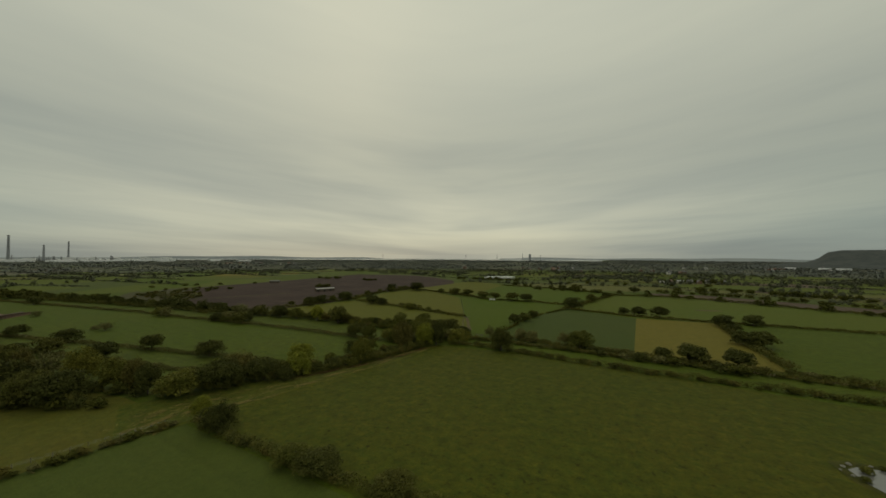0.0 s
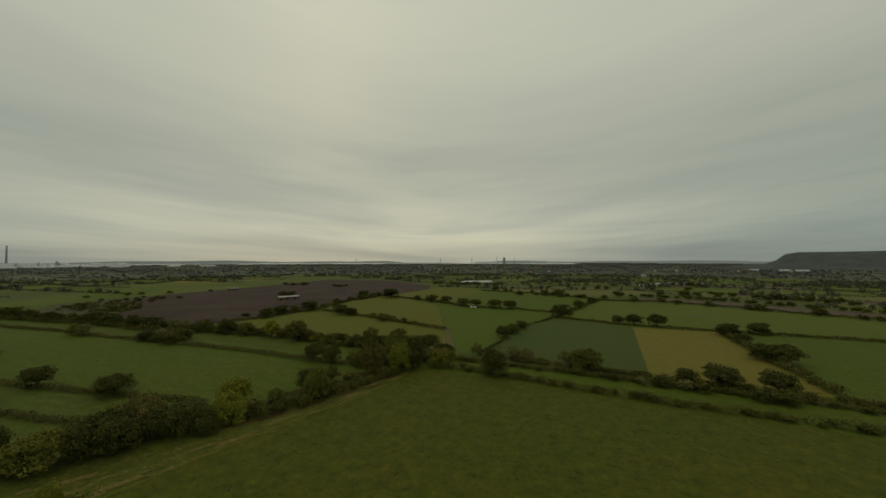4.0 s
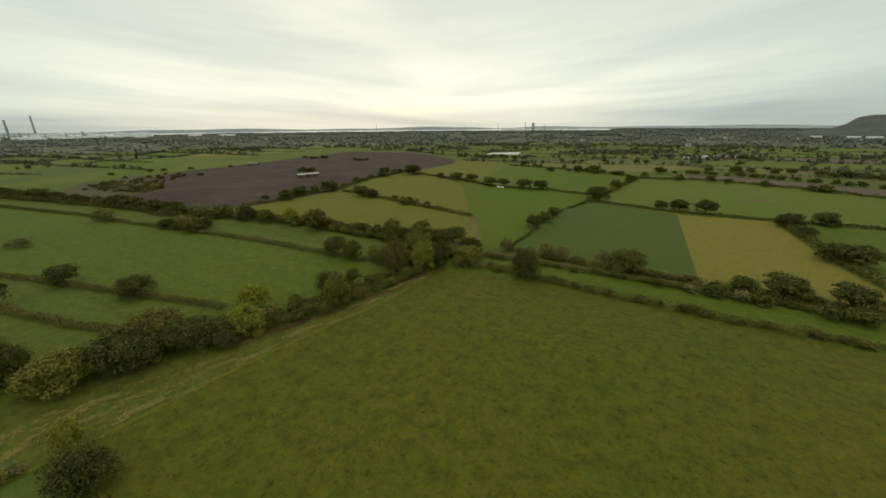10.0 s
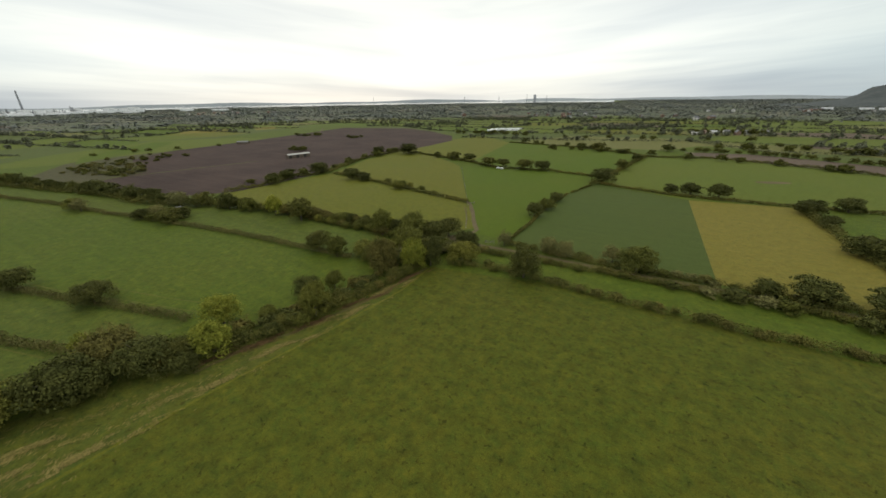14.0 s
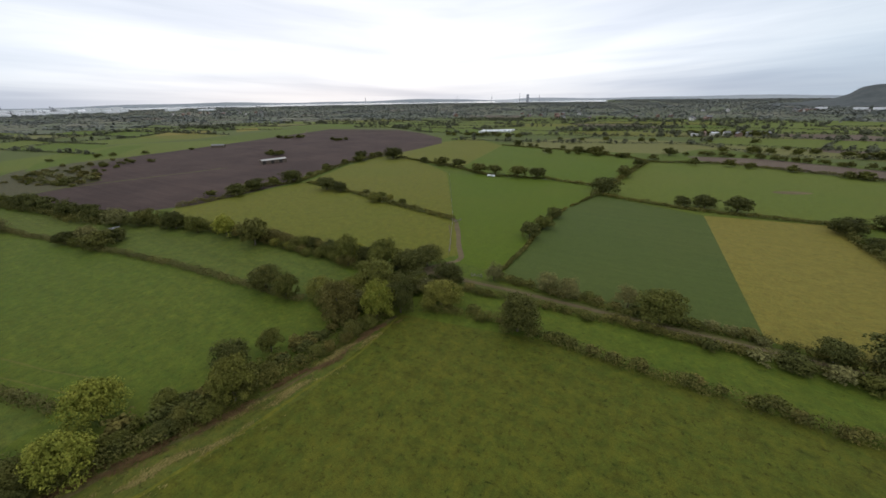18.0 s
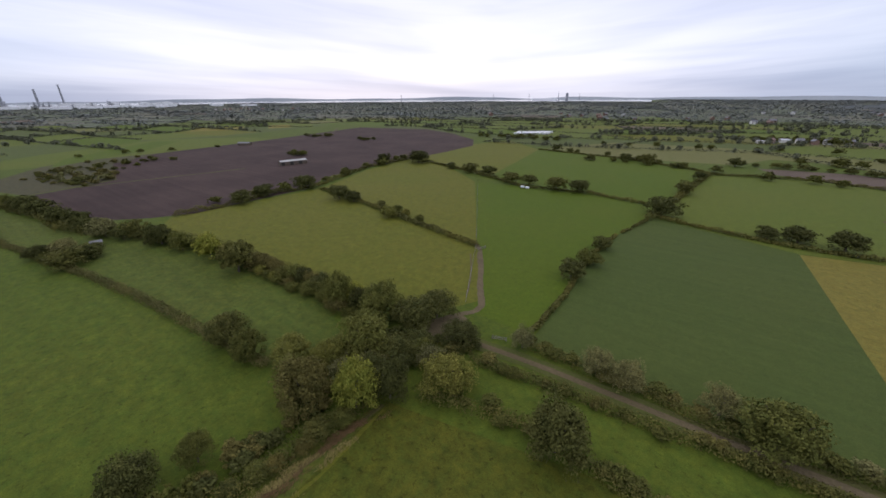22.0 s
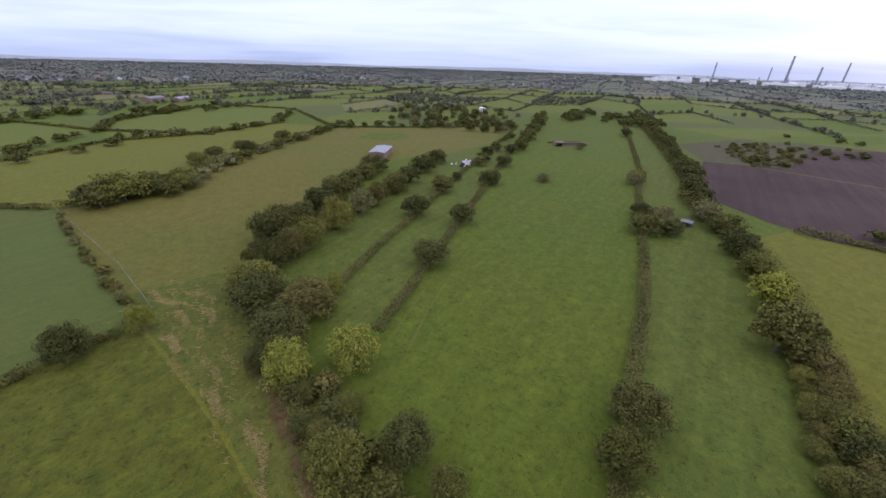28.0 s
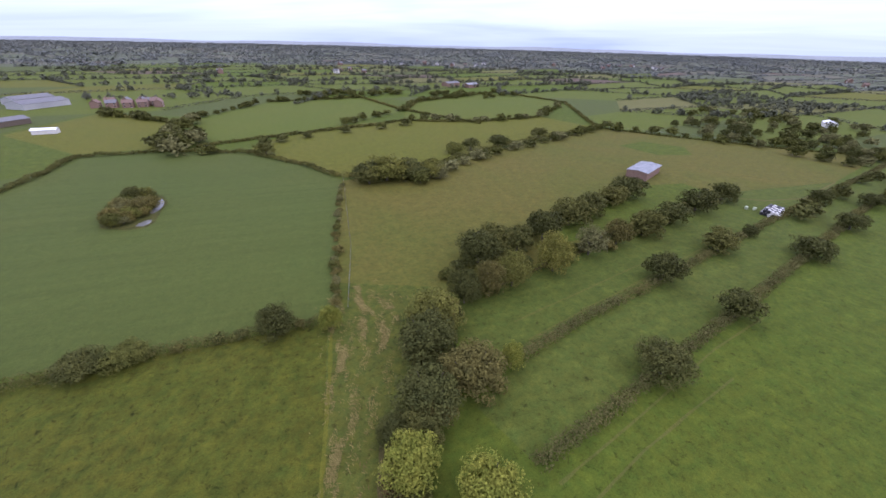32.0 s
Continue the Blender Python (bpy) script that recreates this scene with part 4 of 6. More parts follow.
tree(101.0, 288.2, 8.5, 6.0, "d", 1)
tree(-148.5, 162.8, 8.6, 5.0, "d", 1)
tree(-207.2, 144.5, 8.1, 5.9, "d", 1)
tree(-249.9, 133.4, 7.5, 6.3, "d", 1)
tree(-143.2, 142.2, 9.2, 5.6, "d", 1)
tree(-178.7, 132.3, 8.7, 6.1, "d", 1)
tree(-202.8, 126.4, 4.3, 3.8, "d", 1)
tree(-268.9, 211.8, 7.2, 4.9, "o", 1)
tree(-439.5, 174.2, 8.8, 5.0, "d", 2)
tree(-63.5, 247.2, 7.0, 4.8, "o", 0)
tree(-54.0, 210.6, 8.8, 3.9, "d", 0)
tree(-52.0, 219.7, 7.2, 2.8, "o", 0)
tree(-290.6, 119.6, 6.9, 5.5, "d", 1)
tree(-63.2, 153.2, 11.5, 6.6, "d", 0)
tree(-59.7, 167.2, 9.2, 6.0, "d", 0)
tree(-69.5, 163.8, 9.8, 6.8, "b", 0)
tree(-80.9, 161.5, 6.5, 2.6, "l", 0)
tree(-53.5, 179.3, 9.4, 4.8, "l", 0)
tree(-64.2, 188.0, 10.2, 4.9, "l", 0)
tree(-90.6, 117.0, 12.2, 6.6, "d", 0)
tree(-78.5, 136.6, 11.5, 4.0, "d", 0)
tree(-86.7, 135.1, 12.0, 3.7, "b", 0)
tree(-95.6, 132.6, 11.5, 4.9, "o", 0)
tree(-120.0, 108.6, 12.5, 6.4, "d", 1)
tree(-112.5, 128.3, 13.5, 5.8, "o", 0)
tree(-130.3, 122.5, 11.0, 5.1, "g", 1)
tree(-145.8, 118.3, 10.3, 4.4, "b", 1)
tree(-160.8, 114.7, 11.2, 5.8, "d", 1)
tree(-180.5, 108.9, 9.6, 6.2, "d", 1)
tree(-202.2, 101.7, 10.8, 6.7, "d", 1)
tree(-227.8, 93.8, 9.6, 5.7, "d", 1)
tree(-138.0, 99.0, 11.8, 6.8, "d", 1)
tree(-171.9, 84.0, 9.2, 6.7, "d", 1)
tree(-184.0, 78.0, 10.4, 7.0, "d", 1)
tree(-29.5, 135.2, 8.4, 4.4, "d", 0)
tree(1.5, 136.5, 4.8, 4.0, "o", 0)
tree(9.5, 137.5, 5.4, 4.4, "d", 0)
tree(-42.7, 136.8, 7.0, 2.6, "l", 0)
tree(29.0, 139.5, 5.4, 4.0, "d", 0)
tree(-66.0, 25.0, 10.7, 7.8, "d", 1)
tree(-76.0, 26.9, 13.5, 9.1, "o", 1)
tree(-87.7, 24.2, 10.3, 7.8, "d", 1)
tree(-97.9, 17.6, 6.1, 4.9, "d", 1)
tree(-142.4, -24.0, 8.0, 5.7, "d", 1)
tree(-163.2, -24.5, 9.4, 8.4, "d", 1)
tree(-208.9, -46.8, 8.4, 6.7, "d", 2)
tree(-128.3, -15.6, 7.8, 7.0, "o", 1)
tree(-11.1, -41.2, 7.5, 5.1, "d", 1)
tree(-341.7, 157.7, 5.2, 4.5, "g", 2)
tree(-231.0, 168.0, 5.6, 4.6, "g", 1)
tree(-44.0, 204.6, 12.2, 3.9, "o", 0)
tree(-45.0, 284.3, 9.3, 5.4, "d", 0)
tree(-74.8, 271.7, 12.5, 4.5, "o", 0)
tree(-36.6, 266.9, 6.5, 2.7, "o", 0)
tree(-218.2, 248.0, 9.1, 8.1, "g", 1)
tree(-112.2, 173.0, 8.4, 5.5, "d", 0)
tree(-68.5, 142.2, 9.3, 6.4, "o", 0)
tree(-98.5, 112.6, 11.5, 6.0, "d", 0)
tree(-152.5, 92.4, 10.5, 6.2, "d", 1)
tree(-107.0, 113.5, 10.0, 5.0, "d", 1)
tree(-258.6, 212.2, 8.0, 4.6, "g", 1)
tree(-238.0, 164.5, 3.0, 3.4, "g", 1)
tree(-273.0, 108.1, 6.9, 4.5, "d", 1)
tree(-54.2, 196.0, 5.3, 2.7, "o", 0)
tree(-44.0, 199.6, 3.6, 2.2, "o", 0)
tree(-56.5, 173.0, 7.0, 3.8, "d", 0)
tree(-52.0, 171.5, 5.4, 3.0, "d", 0)
tree(-41.0, 253.5, 8.0, 3.5, "d", 0)
tree(-43.0, 262.5, 7.0, 4.0, "d", 0)
tree(-55.0, 266.5, 8.2, 4.4, "o", 0)
tree(-40.0, 269.5, 6.0, 3.8, "d", 0)
tree(-53.5, 251.5, 8.0, 3.9, "o", 0)
tree(-56.5, 243.5, 7.0, 3.5, "o", 0)
tree(50.0, -62.0, 7.5, 4.8, "g", 1)
tree(44.0, -74.0, 9.0, 5.4, "d", 1)
tree(55.0, -84.0, 8.0, 5.0, "o", 1)

# rows, understorey and copses
tree_row([(-55, 178), (-50, 190), (-45, 206), (-40, 226), (-37, 244)], 4.2, 3.8, 2.0, "oobdd", 0, 1, 0.8)
tree_row([(-52, 248), (-44, 256), (-40, 264), (-34, 268)], 3.6, 5.0, 2.7, "odgob", 0, 2, 1.2)
tree_row([(-46, 276), (-60, 276), (-84, 276), (-108, 275), (-135, 272)], 6.5, 5.6, 3.4, "odlob", 0, 3, 1.2)
tree_row([(-58, 175), (-63, 160), (-67, 148), (-72, 138)], 3.4, 5.0, 3.0, "dob", 0, 4, 1.6)
tree_row([(26, 131), (60, 134), (110, 134)], 11.0, 3.4, 2.8, "od", 4, 6, 0.8)
tree_row([(-215, 252), (-246, 243), (-288, 240), (-380, 220), (-460, 200)], 8.5, 8.0, 4.6, "dddo", 4, 7, 1.6)
tree_row([(-460, 200), (-540, 182), (-660, 150)], 11, 8.0, 5.0, "ddo", 3, 8, 2.0)
tree_row([(-295, 122), (-370, 102), (-440, 82), (-540, 50)], 10, 8.0, 4.8, "dod", 3, 9, 2.0)
tree_row([(-220, 126), (-300, 104), (-380, 84)], 26, 6.0, 3.6, "d", 3, 10, 1.0)
tree_row([(-112, 20), (-156, -10), (-212, -35), (-280, -62)], 12, 6.0, 4.4, "dog", 3, 11, 1.5)
tree_row([(-236, 300), (-232, 345), (-228, 380), (-250, 455), (-246, 510)], 17, 5.5, 3.8, "doo", 3, 12, 1.5)
tree_row([(40, 276), (66, 276), (100, 276)], 9, 4.2, 3.0, "odg", 4, 13, 0.8)
tree_row([(108, 400), (110, 360), (116, 330)], 16, 5.0, 3.4, "d", 1, 14, 1.5)
tree_row([(-155, 366), (-118, 356), (-90, 348)], 15, 3.4, 2.6, "od", 1, 15, 0.8)
tree_row([(40, 585), (95, 590), (170, 560), (240, 520)], 24, 6.0, 4.5, "do", 3, 16, 2.0)
tree_row([(-140, 655), (-60, 640), (10, 600)], 22, 5.0, 4.0, "do", 3, 17, 2.0)
tree_row([(60, 690), (140, 690), (260, 690)], 26, 7.0, 5.0, "do", 3, 18, 3.0)
tree_row([(30, -45), (-20, -75), (-80, -100), (-130, -118)], 24, 6.0, 4.4, "do", 3, 19, 1.5)
tree_row([(45, -50), (40, -80), (50, -105)], 8, 9.0, 5.5, "dgo", 3, 20, 4.0)
tree_row([(-45, 115), (-46.5, 85), (-51, 40)], 11, 2.4, 1.5, "gob", 4, 21, 0.4)
copse(-390, 0, 46, 80, 44, 7.0, 4.4, "dogd", 4, 22)
copse(-470, -40, 80, 90, 50, 7.0, 4.4, "dog", 3, 23)
copse(-84, 26, 24, 10, 12, 8.0, 5.0, "dog", 1, 24)
copse(33, 41, 7, 16, 44, 4.4, 3.0, "gboob", 1, 25)
copse(34, 30, 4, 7, 5, 6.0, 3.6, "od", 1, 59)
copse(-432, 285, 60, 25, 30, 4.2, 3.4, "dogb", 3, 26)
copse(-470, 330, 50, 40, 22, 3.4, 2.8, "dob", 3, 27)
copse(-380, 462, 24, 8, 8, 5.0, 3.6, "od", 3, 28)
copse(-245, 752, 70, 16, 24, 5.5, 4.0, "do", 3, 29)
copse(-200, 232, 14, 8, 9, 5.5, 3.6, "gdob", 1, 30)
copse(-560, 160, 40, 40, 26, 8.0, 5.0, "do", 3, 31)
copse(-560, 95, 60, 14, 22, 8.0, 5.0, "do", 3, 32)
tree_row([(-74.0, 127.2), (-98.1, 109.0), (-126.2, 99.7), (-153.9, 87.2), (-189.2, 74.6), (-205.8, 65.8)], 4.5, 3.6, 2.6, "do", 4, 43, 1.5)
tree_row([(-80.2, 133.5), (-117.4, 123.5), (-162.9, 112.5), (-209.8, 95.3), (-231.0, 91.5)], 4.5, 3.4, 2.6, "odb", 4, 44, 1.5)
copse(-46, 258, 10, 15, 24, 3.6, 2.6, "oddb", 4, 46)
copse(-33, 277, 8, 5, 7, 2.8, 2.2, "odb", 4, 47)
tree_row([(44, 650), (109, 657), (180, 622), (300, 566)], 9, 4.6, 3.8, "ddo", 3, 48, 2.0)
tree_row([(-97, 612), (-40, 606), (22, 605)], 17, 5.0, 3.8, "do", 3, 49, 2.0)
tree_row([(-133, 733), (12, 770), (127, 793)], 34, 6.0, 4.4, "do", 3, 50, 2.0)
tree_row([(138, 739), (201, 698), (300, 640)], 10, 5.0, 4.4, "do", 3, 51, 3.0)
copse(100, 905, 70, 12, 26, 7.0, 4.4, "do", 3, 52)
copse(-520, 600, 22, 16, 10, 5.0, 3.8, "do", 3, 54)
copse(-420, 608, 14, 12, 6, 4.6, 3.4, "do", 3, 55)
copse(-455, 285, 34, 14, 16, 2.6, 2.2, "dogb", 3, 56)
tree_row([(-411, 267), (-385, 272), (-362, 278)], 7, 2.2, 2.4, "dob", 3, 57, 1.5)
tree_row([(-560, 300), (-552, 356), (-509, 444)], 30, 5.0, 4.0, "do", 3, 58, 2.0)
tree_row([(-43, 240), (-46, 218), (-51, 198), (-57, 182)], 1.6, 3.3, 2.1, "dobdo", 4, 60, 1.6)
tree_row([(-26, 260), (8, 262), (60, 259), (140, 262)], 4.5, 2.0, 1.6, "obo", 4, 64, 0.9)
tree_row([(-18, 288), (12, 287), (60, 287), (139, 289)], 4, 2.2, 1.8, "obog", 4, 65, 0.9)
tree_row([(-26, 274), (8, 277), (60, 279), (139, 282)], 5, 2.0, 1.6, "obo", 4, 66, 0.8)
tree_row([(-38, 134.5), (-12, 135.5), (9, 136.5), (27, 138), (75, 140)], 6.5, 1.8, 1.4, "odbo", 4, 67, 0.7)
copse(-425, 268, 45, 18, 24, 2.2, 2.0, "dogb", 3, 69)
tree_row([(-44.5, 126), (-45.7, 91), (-53.1, 25)], 4.2, 1.5, 1.15, "ogb", 4, 70, 0.5)
tree_row([(-44, 131), (-44.6, 118), (-45.2, 104)], 2.2, 1.8, 1.3, "obg", 4, 71, 0.4)
tree_row([(57, -175), (10, -268), (-98, -292)], 11, 5.0, 3.6, "dod", 3, 72, 1.5)
tree_row([(-61, -124), (-134, -193), (-160, -250), (-300, -330)], 13, 5.5, 4.0, "do", 3, 73, 2.0)
tree_row([(-120, -140), (-180, -118), (-260, -130), (-345, -218)], 12, 5.5, 4.0, "dog", 3, 74, 2.0)
tree_row([(-284, -70), (-345, -5), (-424, 58)], 12, 6.0, 4.2, "do", 3, 75, 3.0)
tree_row([(73, -160), (145, -215)], 9, 6.0, 4.0, "do", 3, 76, 2.0)
copse(-250, -290, 60, 30, 30, 6.0, 4.2, "do", 3, 77)
copse(-90, -330, 70, 24, 34, 6.5, 4.4, "do", 3, 78)
tree_row([(50, -60), (57, -110), (55, -160)], 7, 8.0, 5.0, "dgo", 3, 79, 3.5)
tree_row([(-90, 274), (-135, 271), (-175, 266), (-215, 252)], 6, 5.5, 3.3, "odob", 1, 80, 1.2)
tree_row([(-62, 270), (-90, 270.5), (-118, 269)], 4.0, 4.2, 2.5, "oobo", 0, 81, 0.8)
joined_trees()

# ---- the far country ----
HOME = [(240, 130), (260, 280), (297.6, 437.9), (305.2, 555.8), (188.7, 635.3), (63.8, 723.2), (-86.5, 698.0), (-167.1, 673.7), (-273.1, 734.3), (-416.4, 763.8), (-726.1, 827.8), (-646.5, 521.8),
        (-600.7, 444.2), (-624.8, 293.6), (-545.3, 186.5), (-679.7, 137.5), (-577.7, 33.0), (-433.4, 50.3), (-349.2, -9.2), (-293.5, -75.4), (-347.5, -222.3), (-303.4, -339.9), (-161.4, -255.2), (-99.5, -299.3),
        (4.3, -274.2), (58.2, -182.9), (145.8, -222.7), (175.9, -129.8), (159.7, -9.5), (200, 60)]


def inside(px, py, poly):
    hit = False
    for (x0, y0), (x1, y1) in zip(poly, poly[1:] + poly[:1]):
        if (y0 > py) != (y1 > py) and px < (x1 - x0) * (py - y0) / (y1 - y0) + x0:
            hit = not hit
    return hit


def far_country():
    """A patchwork of fields out to the horizon, its hedges and its trees."""
    rng = np.random.default_rng(21)
    turn = radians(11)
    ca, sa = math.cos(turn), math.sin(turn)
    du, dv = 150.0, 88.0
    nu, nv = 34, 58
    corner = {}
    for i in range(-nu, nu + 1):
        for j in range(-nv, nv + 1):
            u = i * du + rng.uniform(-40, 40) + (40 if j % 2 else -30)
            v = j * dv + rng.uniform(-20, 20)
            corner[i, j] = (u * ca - v * sa, u * sa + v * ca + 200)
    mats = [G_FAR, G_FARDULL, G_FARPALE, G_BRIGHT, M_BROWN, G_YELLOW, G_DISTANTHAZE, G_DISTANTPALEHAZE]
    odds = np.array([0.50, 0.07, 0.12, 0.16, 0.05, 0.10])
    verts, faces, index = [], [], []
    hedges, near, far = [], [], []

    def seen(x, y, margin=0):
        away = math.hypot(x, y - 200)
        yaw = math.degrees(math.atan2(-x, y - 150))
        if away > 3450 and 6 < yaw < 86:
            return False
        return 60 < away < 4800 and (-38 < yaw < 180 or yaw < -150)

    for (i, j), (x0, y0) in corner.items():
        if (i + 1, j + 1) not in corner:
            continue
        quad = [corner[i, j], corner[i + 1, j], corner[i + 1, j + 1], corner[i, j + 1]]
        cx, cy = sum(q[0] for q in quad) / 4, sum(q[1] for q in quad) / 4
        if not seen(cx, cy) or inside(cx, cy, HOME):
            continue
        away = math.hypot(cx, cy - 200)
        n = len(verts)
        verts += [(x, y, 0.02) for x, y in quad]
        faces.append((n, n + 1, n + 2, n + 3))
        pick = rng.choice(6, p=odds)
        # beyond 1200 m most fields take the grasses with haze in their colour
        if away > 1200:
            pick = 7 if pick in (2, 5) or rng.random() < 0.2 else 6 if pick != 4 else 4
        if pick == 4 and cy < 150 and away < 800:
            pick = 0
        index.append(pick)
        wood = rng.random() < (0.05 if away < 900 else 0.09 if away < 1800 else 0.13)
        dens = 1.0 if away < 900 else 1.1 if away < 2000 else 1.0
        if cy < 120 and away < 1500:
            dens *= 1.6
        for a, b in ((quad[0], quad[1]), (quad[0], quad[3])):
            mx, my = (a[0] + b[0]) / 2, (a[1] + b[1]) / 2
            if inside(mx, my, HOME):
                continue
            if rng.random() < 0.9:
                hedges.append((a, b))
            lined = rng.random() < 0.6
            n = rng.poisson(math.dist(a, b) / (12 if lined else 170) * dens)
            for f in rng.uniform(0, 1, n):
                spot = (a[0] + (b[0] - a[0]) * f + rng.normal(0, 1.5), a[1] + (b[1] - a[1]) * f + rng.normal(0, 1.5))
                (near if away < 1100 else far).append(spot)
        if wood:
            for _ in range(int(80 if away < 1500 else 90)):
                f, g = rng.uniform(0.05, 0.95, 2)
                a = np.array(quad[0]) * (1 - f) + np.array(quad[1]) * f
                b = np.array(quad[3]) * (1 - f) + np.array(quad[2]) * f
                (near if away < 1100 else far).append(tuple(a * (1 - g) + b * g))
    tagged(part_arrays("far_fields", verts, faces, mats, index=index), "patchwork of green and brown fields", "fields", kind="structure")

    # hedges as low banks of leaf sprays
    cs, ns, ss = [], [], []
    for a, b in hedges:
        away = math.hypot((a[0] + b[0]) / 2, (a[1] + b[1]) / 2 - 200)
        step, size = (0.6, 0.8) if away < 700 else (0.8, 1.0) if away < 1100 else (2.0, 1.6) if away < 1800 else (8.0, 3.0)
        n = max(2, int(math.dist(a, b) / step))
        f = rng.uniform(0, 1, n * 2)[:, None]
        p = np.array(a) * (1 - f) + np.array(b) * f + rng.normal(0, 0.95, (n * 2, 2))
        cs.append(np.column_stack([p, rng.uniform(0.4, 2.7, n * 2)]))
        ns.append(rng.normal(0, 0.8, (n * 2, 3)) + [0, 0, 1.4])
        ss.append(np.full(n * 2, size) * rng.uniform(0.7, 1.2, n * 2))
    # both hedge materials carry haze in their colour, the distant one more
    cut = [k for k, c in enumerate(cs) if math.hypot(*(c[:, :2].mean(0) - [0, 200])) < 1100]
    for some, name, label, material in ((cut, "far_hedges", "network of far field hedges", LEAF_FARHAZE), ([k for k in range(len(cs)) if k not in set(cut)], "distant_hedges", "distant field hedges coloured pale grey for haze", LEAF_DISTANTHAZE)):
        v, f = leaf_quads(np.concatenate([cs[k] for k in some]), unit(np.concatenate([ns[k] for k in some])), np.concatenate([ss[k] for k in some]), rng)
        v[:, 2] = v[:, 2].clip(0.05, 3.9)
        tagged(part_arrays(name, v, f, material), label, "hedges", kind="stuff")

    def grove(spots, leaves, leaf, name, label, material, low, high, lift):
        spots = np.array(spots)
        n = len(spots)
        h = rng.uniform(low, high, n)
        r = h * rng.uniform(0.38, 0.62, n)
        d = unit(rng.normal(0, 1, (n, leaves, 3)) + [0, 0, 0.2])
        c = np.column_stack([spots, h * 0.55])
        rad = np.stack([r, r, h * 0.46], 1)[:, None]
        p = c[:, None] + d * rad * rng.uniform(0.55, 0.95, (n, leaves, 1))
        s = (r[:, None] * leaf * rng.uniform(0.7, 1.3, (n, leaves))).ravel()
        v, f = leaf_quads(p.reshape(-1, 3), d.reshape(-1, 3) + [0, 0, lift], s, rng)
        v[:, 2] = v[:, 2].clip(0.1, None)
        tagged(part_arrays(name, v, f, material), label, "trees", kind="stuff")

    # the trees' paleness with distance is painted haze, in the leaf colour
    grove(near, 50, 0.33, "far_trees", "dark hedgerow trees and copses of the far fields", LEAF_FARHAZE, 4.0, 8.5, 0.9)
    grove(far, 5, 0.85, "distant_trees", "distant trees and woods coloured pale grey for haze", LEAF_DISTANTHAZE, 4.5, 8.5, 2.2)
    return len(near), len(far)


far_country()

# strips of stubble, ley and arable among the far fields
field("far_stubble", "pale strip of ripe corn stubble", [(-800, 520), (-880, 560), (-830, 640), (-752, 600)], G_STUBBLE, 0.06)
field("far_stubble", "narrow pale stubble strip behind the ploughed land", [(-735, 640), (-820, 690), (-800, 730), (-722, 684)], G_STUBBLE, 0.06)
field("far_ley", "bright green strip behind the ploughed land", [(-498, 276), (-560, 300), (-668, 420), (-640, 440), (-560, 372)], G_BRIGHT, 0.062)
field("far_arable", "brown arable strip among hedged fields", [(160, 742), (330, 664), (352, 690), (176, 776)], M_BROWN, 0.06)
field("far_pale_strip", "pale dry strip of grass among hedged fields", [(180, 690), (318, 622), (330, 660), (160, 736)], G_FARPALE, 0.06)

# ---- buildings and small things ----
M_TIN = plain("weathered_tin_roof", (0.34, 0.34, 0.35), (0.50, 0.50, 0.51), 0.25, 0.5, 0.4, 0.0, 0.3, 3.0)
M_BARNTIN = plain("pale_blue_grey_tin_roof", (0.17, 0.18, 0.20), (0.29, 0.30, 0.32), 0.35, 0.6, 0.3, 0.0, 0.3, 3.0)
M_OLDTIN = plain("old_grey_tin_roof", (0.19, 0.19, 0.215), (0.29, 0.29, 0.315), 0.5, 0.7, 0.3, 0.0, 0.3, 3.0)
M_PALETIN = plain("pale_asbestos_roof", (0.32, 0.31, 0.285), (0.44, 0.425, 0.40), 0.4, 0.85, 0.2, 0.0, 0.3, 3.0)
M_RUST = plain("rust_red_tin_roof", (0.105, 0.075, 0.058), (0.155, 0.112, 0.088), 0.4, 0.8, 0.25, 0.0, 0.3, 3.0)
M_BRICK = plain("red_brown_brick", (0.18, 0.115, 0.088), (0.245, 0.165, 0.125), 1.2, 0.9, 0.15)
M_BOARD = plain("dark_weathered_boards", (0.10, 0.078, 0.058), (0.15, 0.12, 0.09), 1.5, 0.9, 0.15)
# near-black colour that stands for the shade inside the barns
M_BAYSHADE = plain("painted_barn_interior_shade", (0.035, 0.032, 0.028), (0.055, 0.05, 0.042), 1.0, 0.95, 0.1)
M_SLATE = plain("grey_slate_roof", (0.12, 0.12, 0.13), (0.19, 0.185, 0.19), 0.8, 0.7, 0.3)
M_TILE = plain("brown_tile_roof", (0.16, 0.10, 0.08), (0.22, 0.15, 0.12), 0.8, 0.8, 0.2)
M_RENDER = plain("pale_rendered_wall", (0.52, 0.50, 0.46), (0.66, 0.64, 0.60), 0.8, 0.85, 0.2)
M_WHITE = plain("white_painted_metal", (0.70, 0.71, 0.72), (0.82, 0.82, 0.82), 0.6, 0.45, 0.4)
M_GREY = plain("grey_painted_steel", (0.22, 0.23, 0.25), (0.32, 0.33, 0.35), 0.05, 0.6, 0.35, 0.0, 0.1)
M_CONC = plain("pale_concrete", (0.30, 0.30, 0.30), (0.42, 0.42, 0.41), 0.04, 0.85, 0.2, 0.0, 0.1)
M_GLASS = Mat("dark_window_glass", 0.1, 0.5).colour((0.03, 0.035, 0.04)).m
M_TYRE = plain("black_rubber", (0.02, 0.02, 0.02), (0.035, 0.035, 0.035), 3.0, 0.9, 0.2)
M_WRAPB = plain("black_bale_wrap", (0.025, 0.025, 0.028), (0.045, 0.045, 0.05), 2.0, 0.45, 0.4)
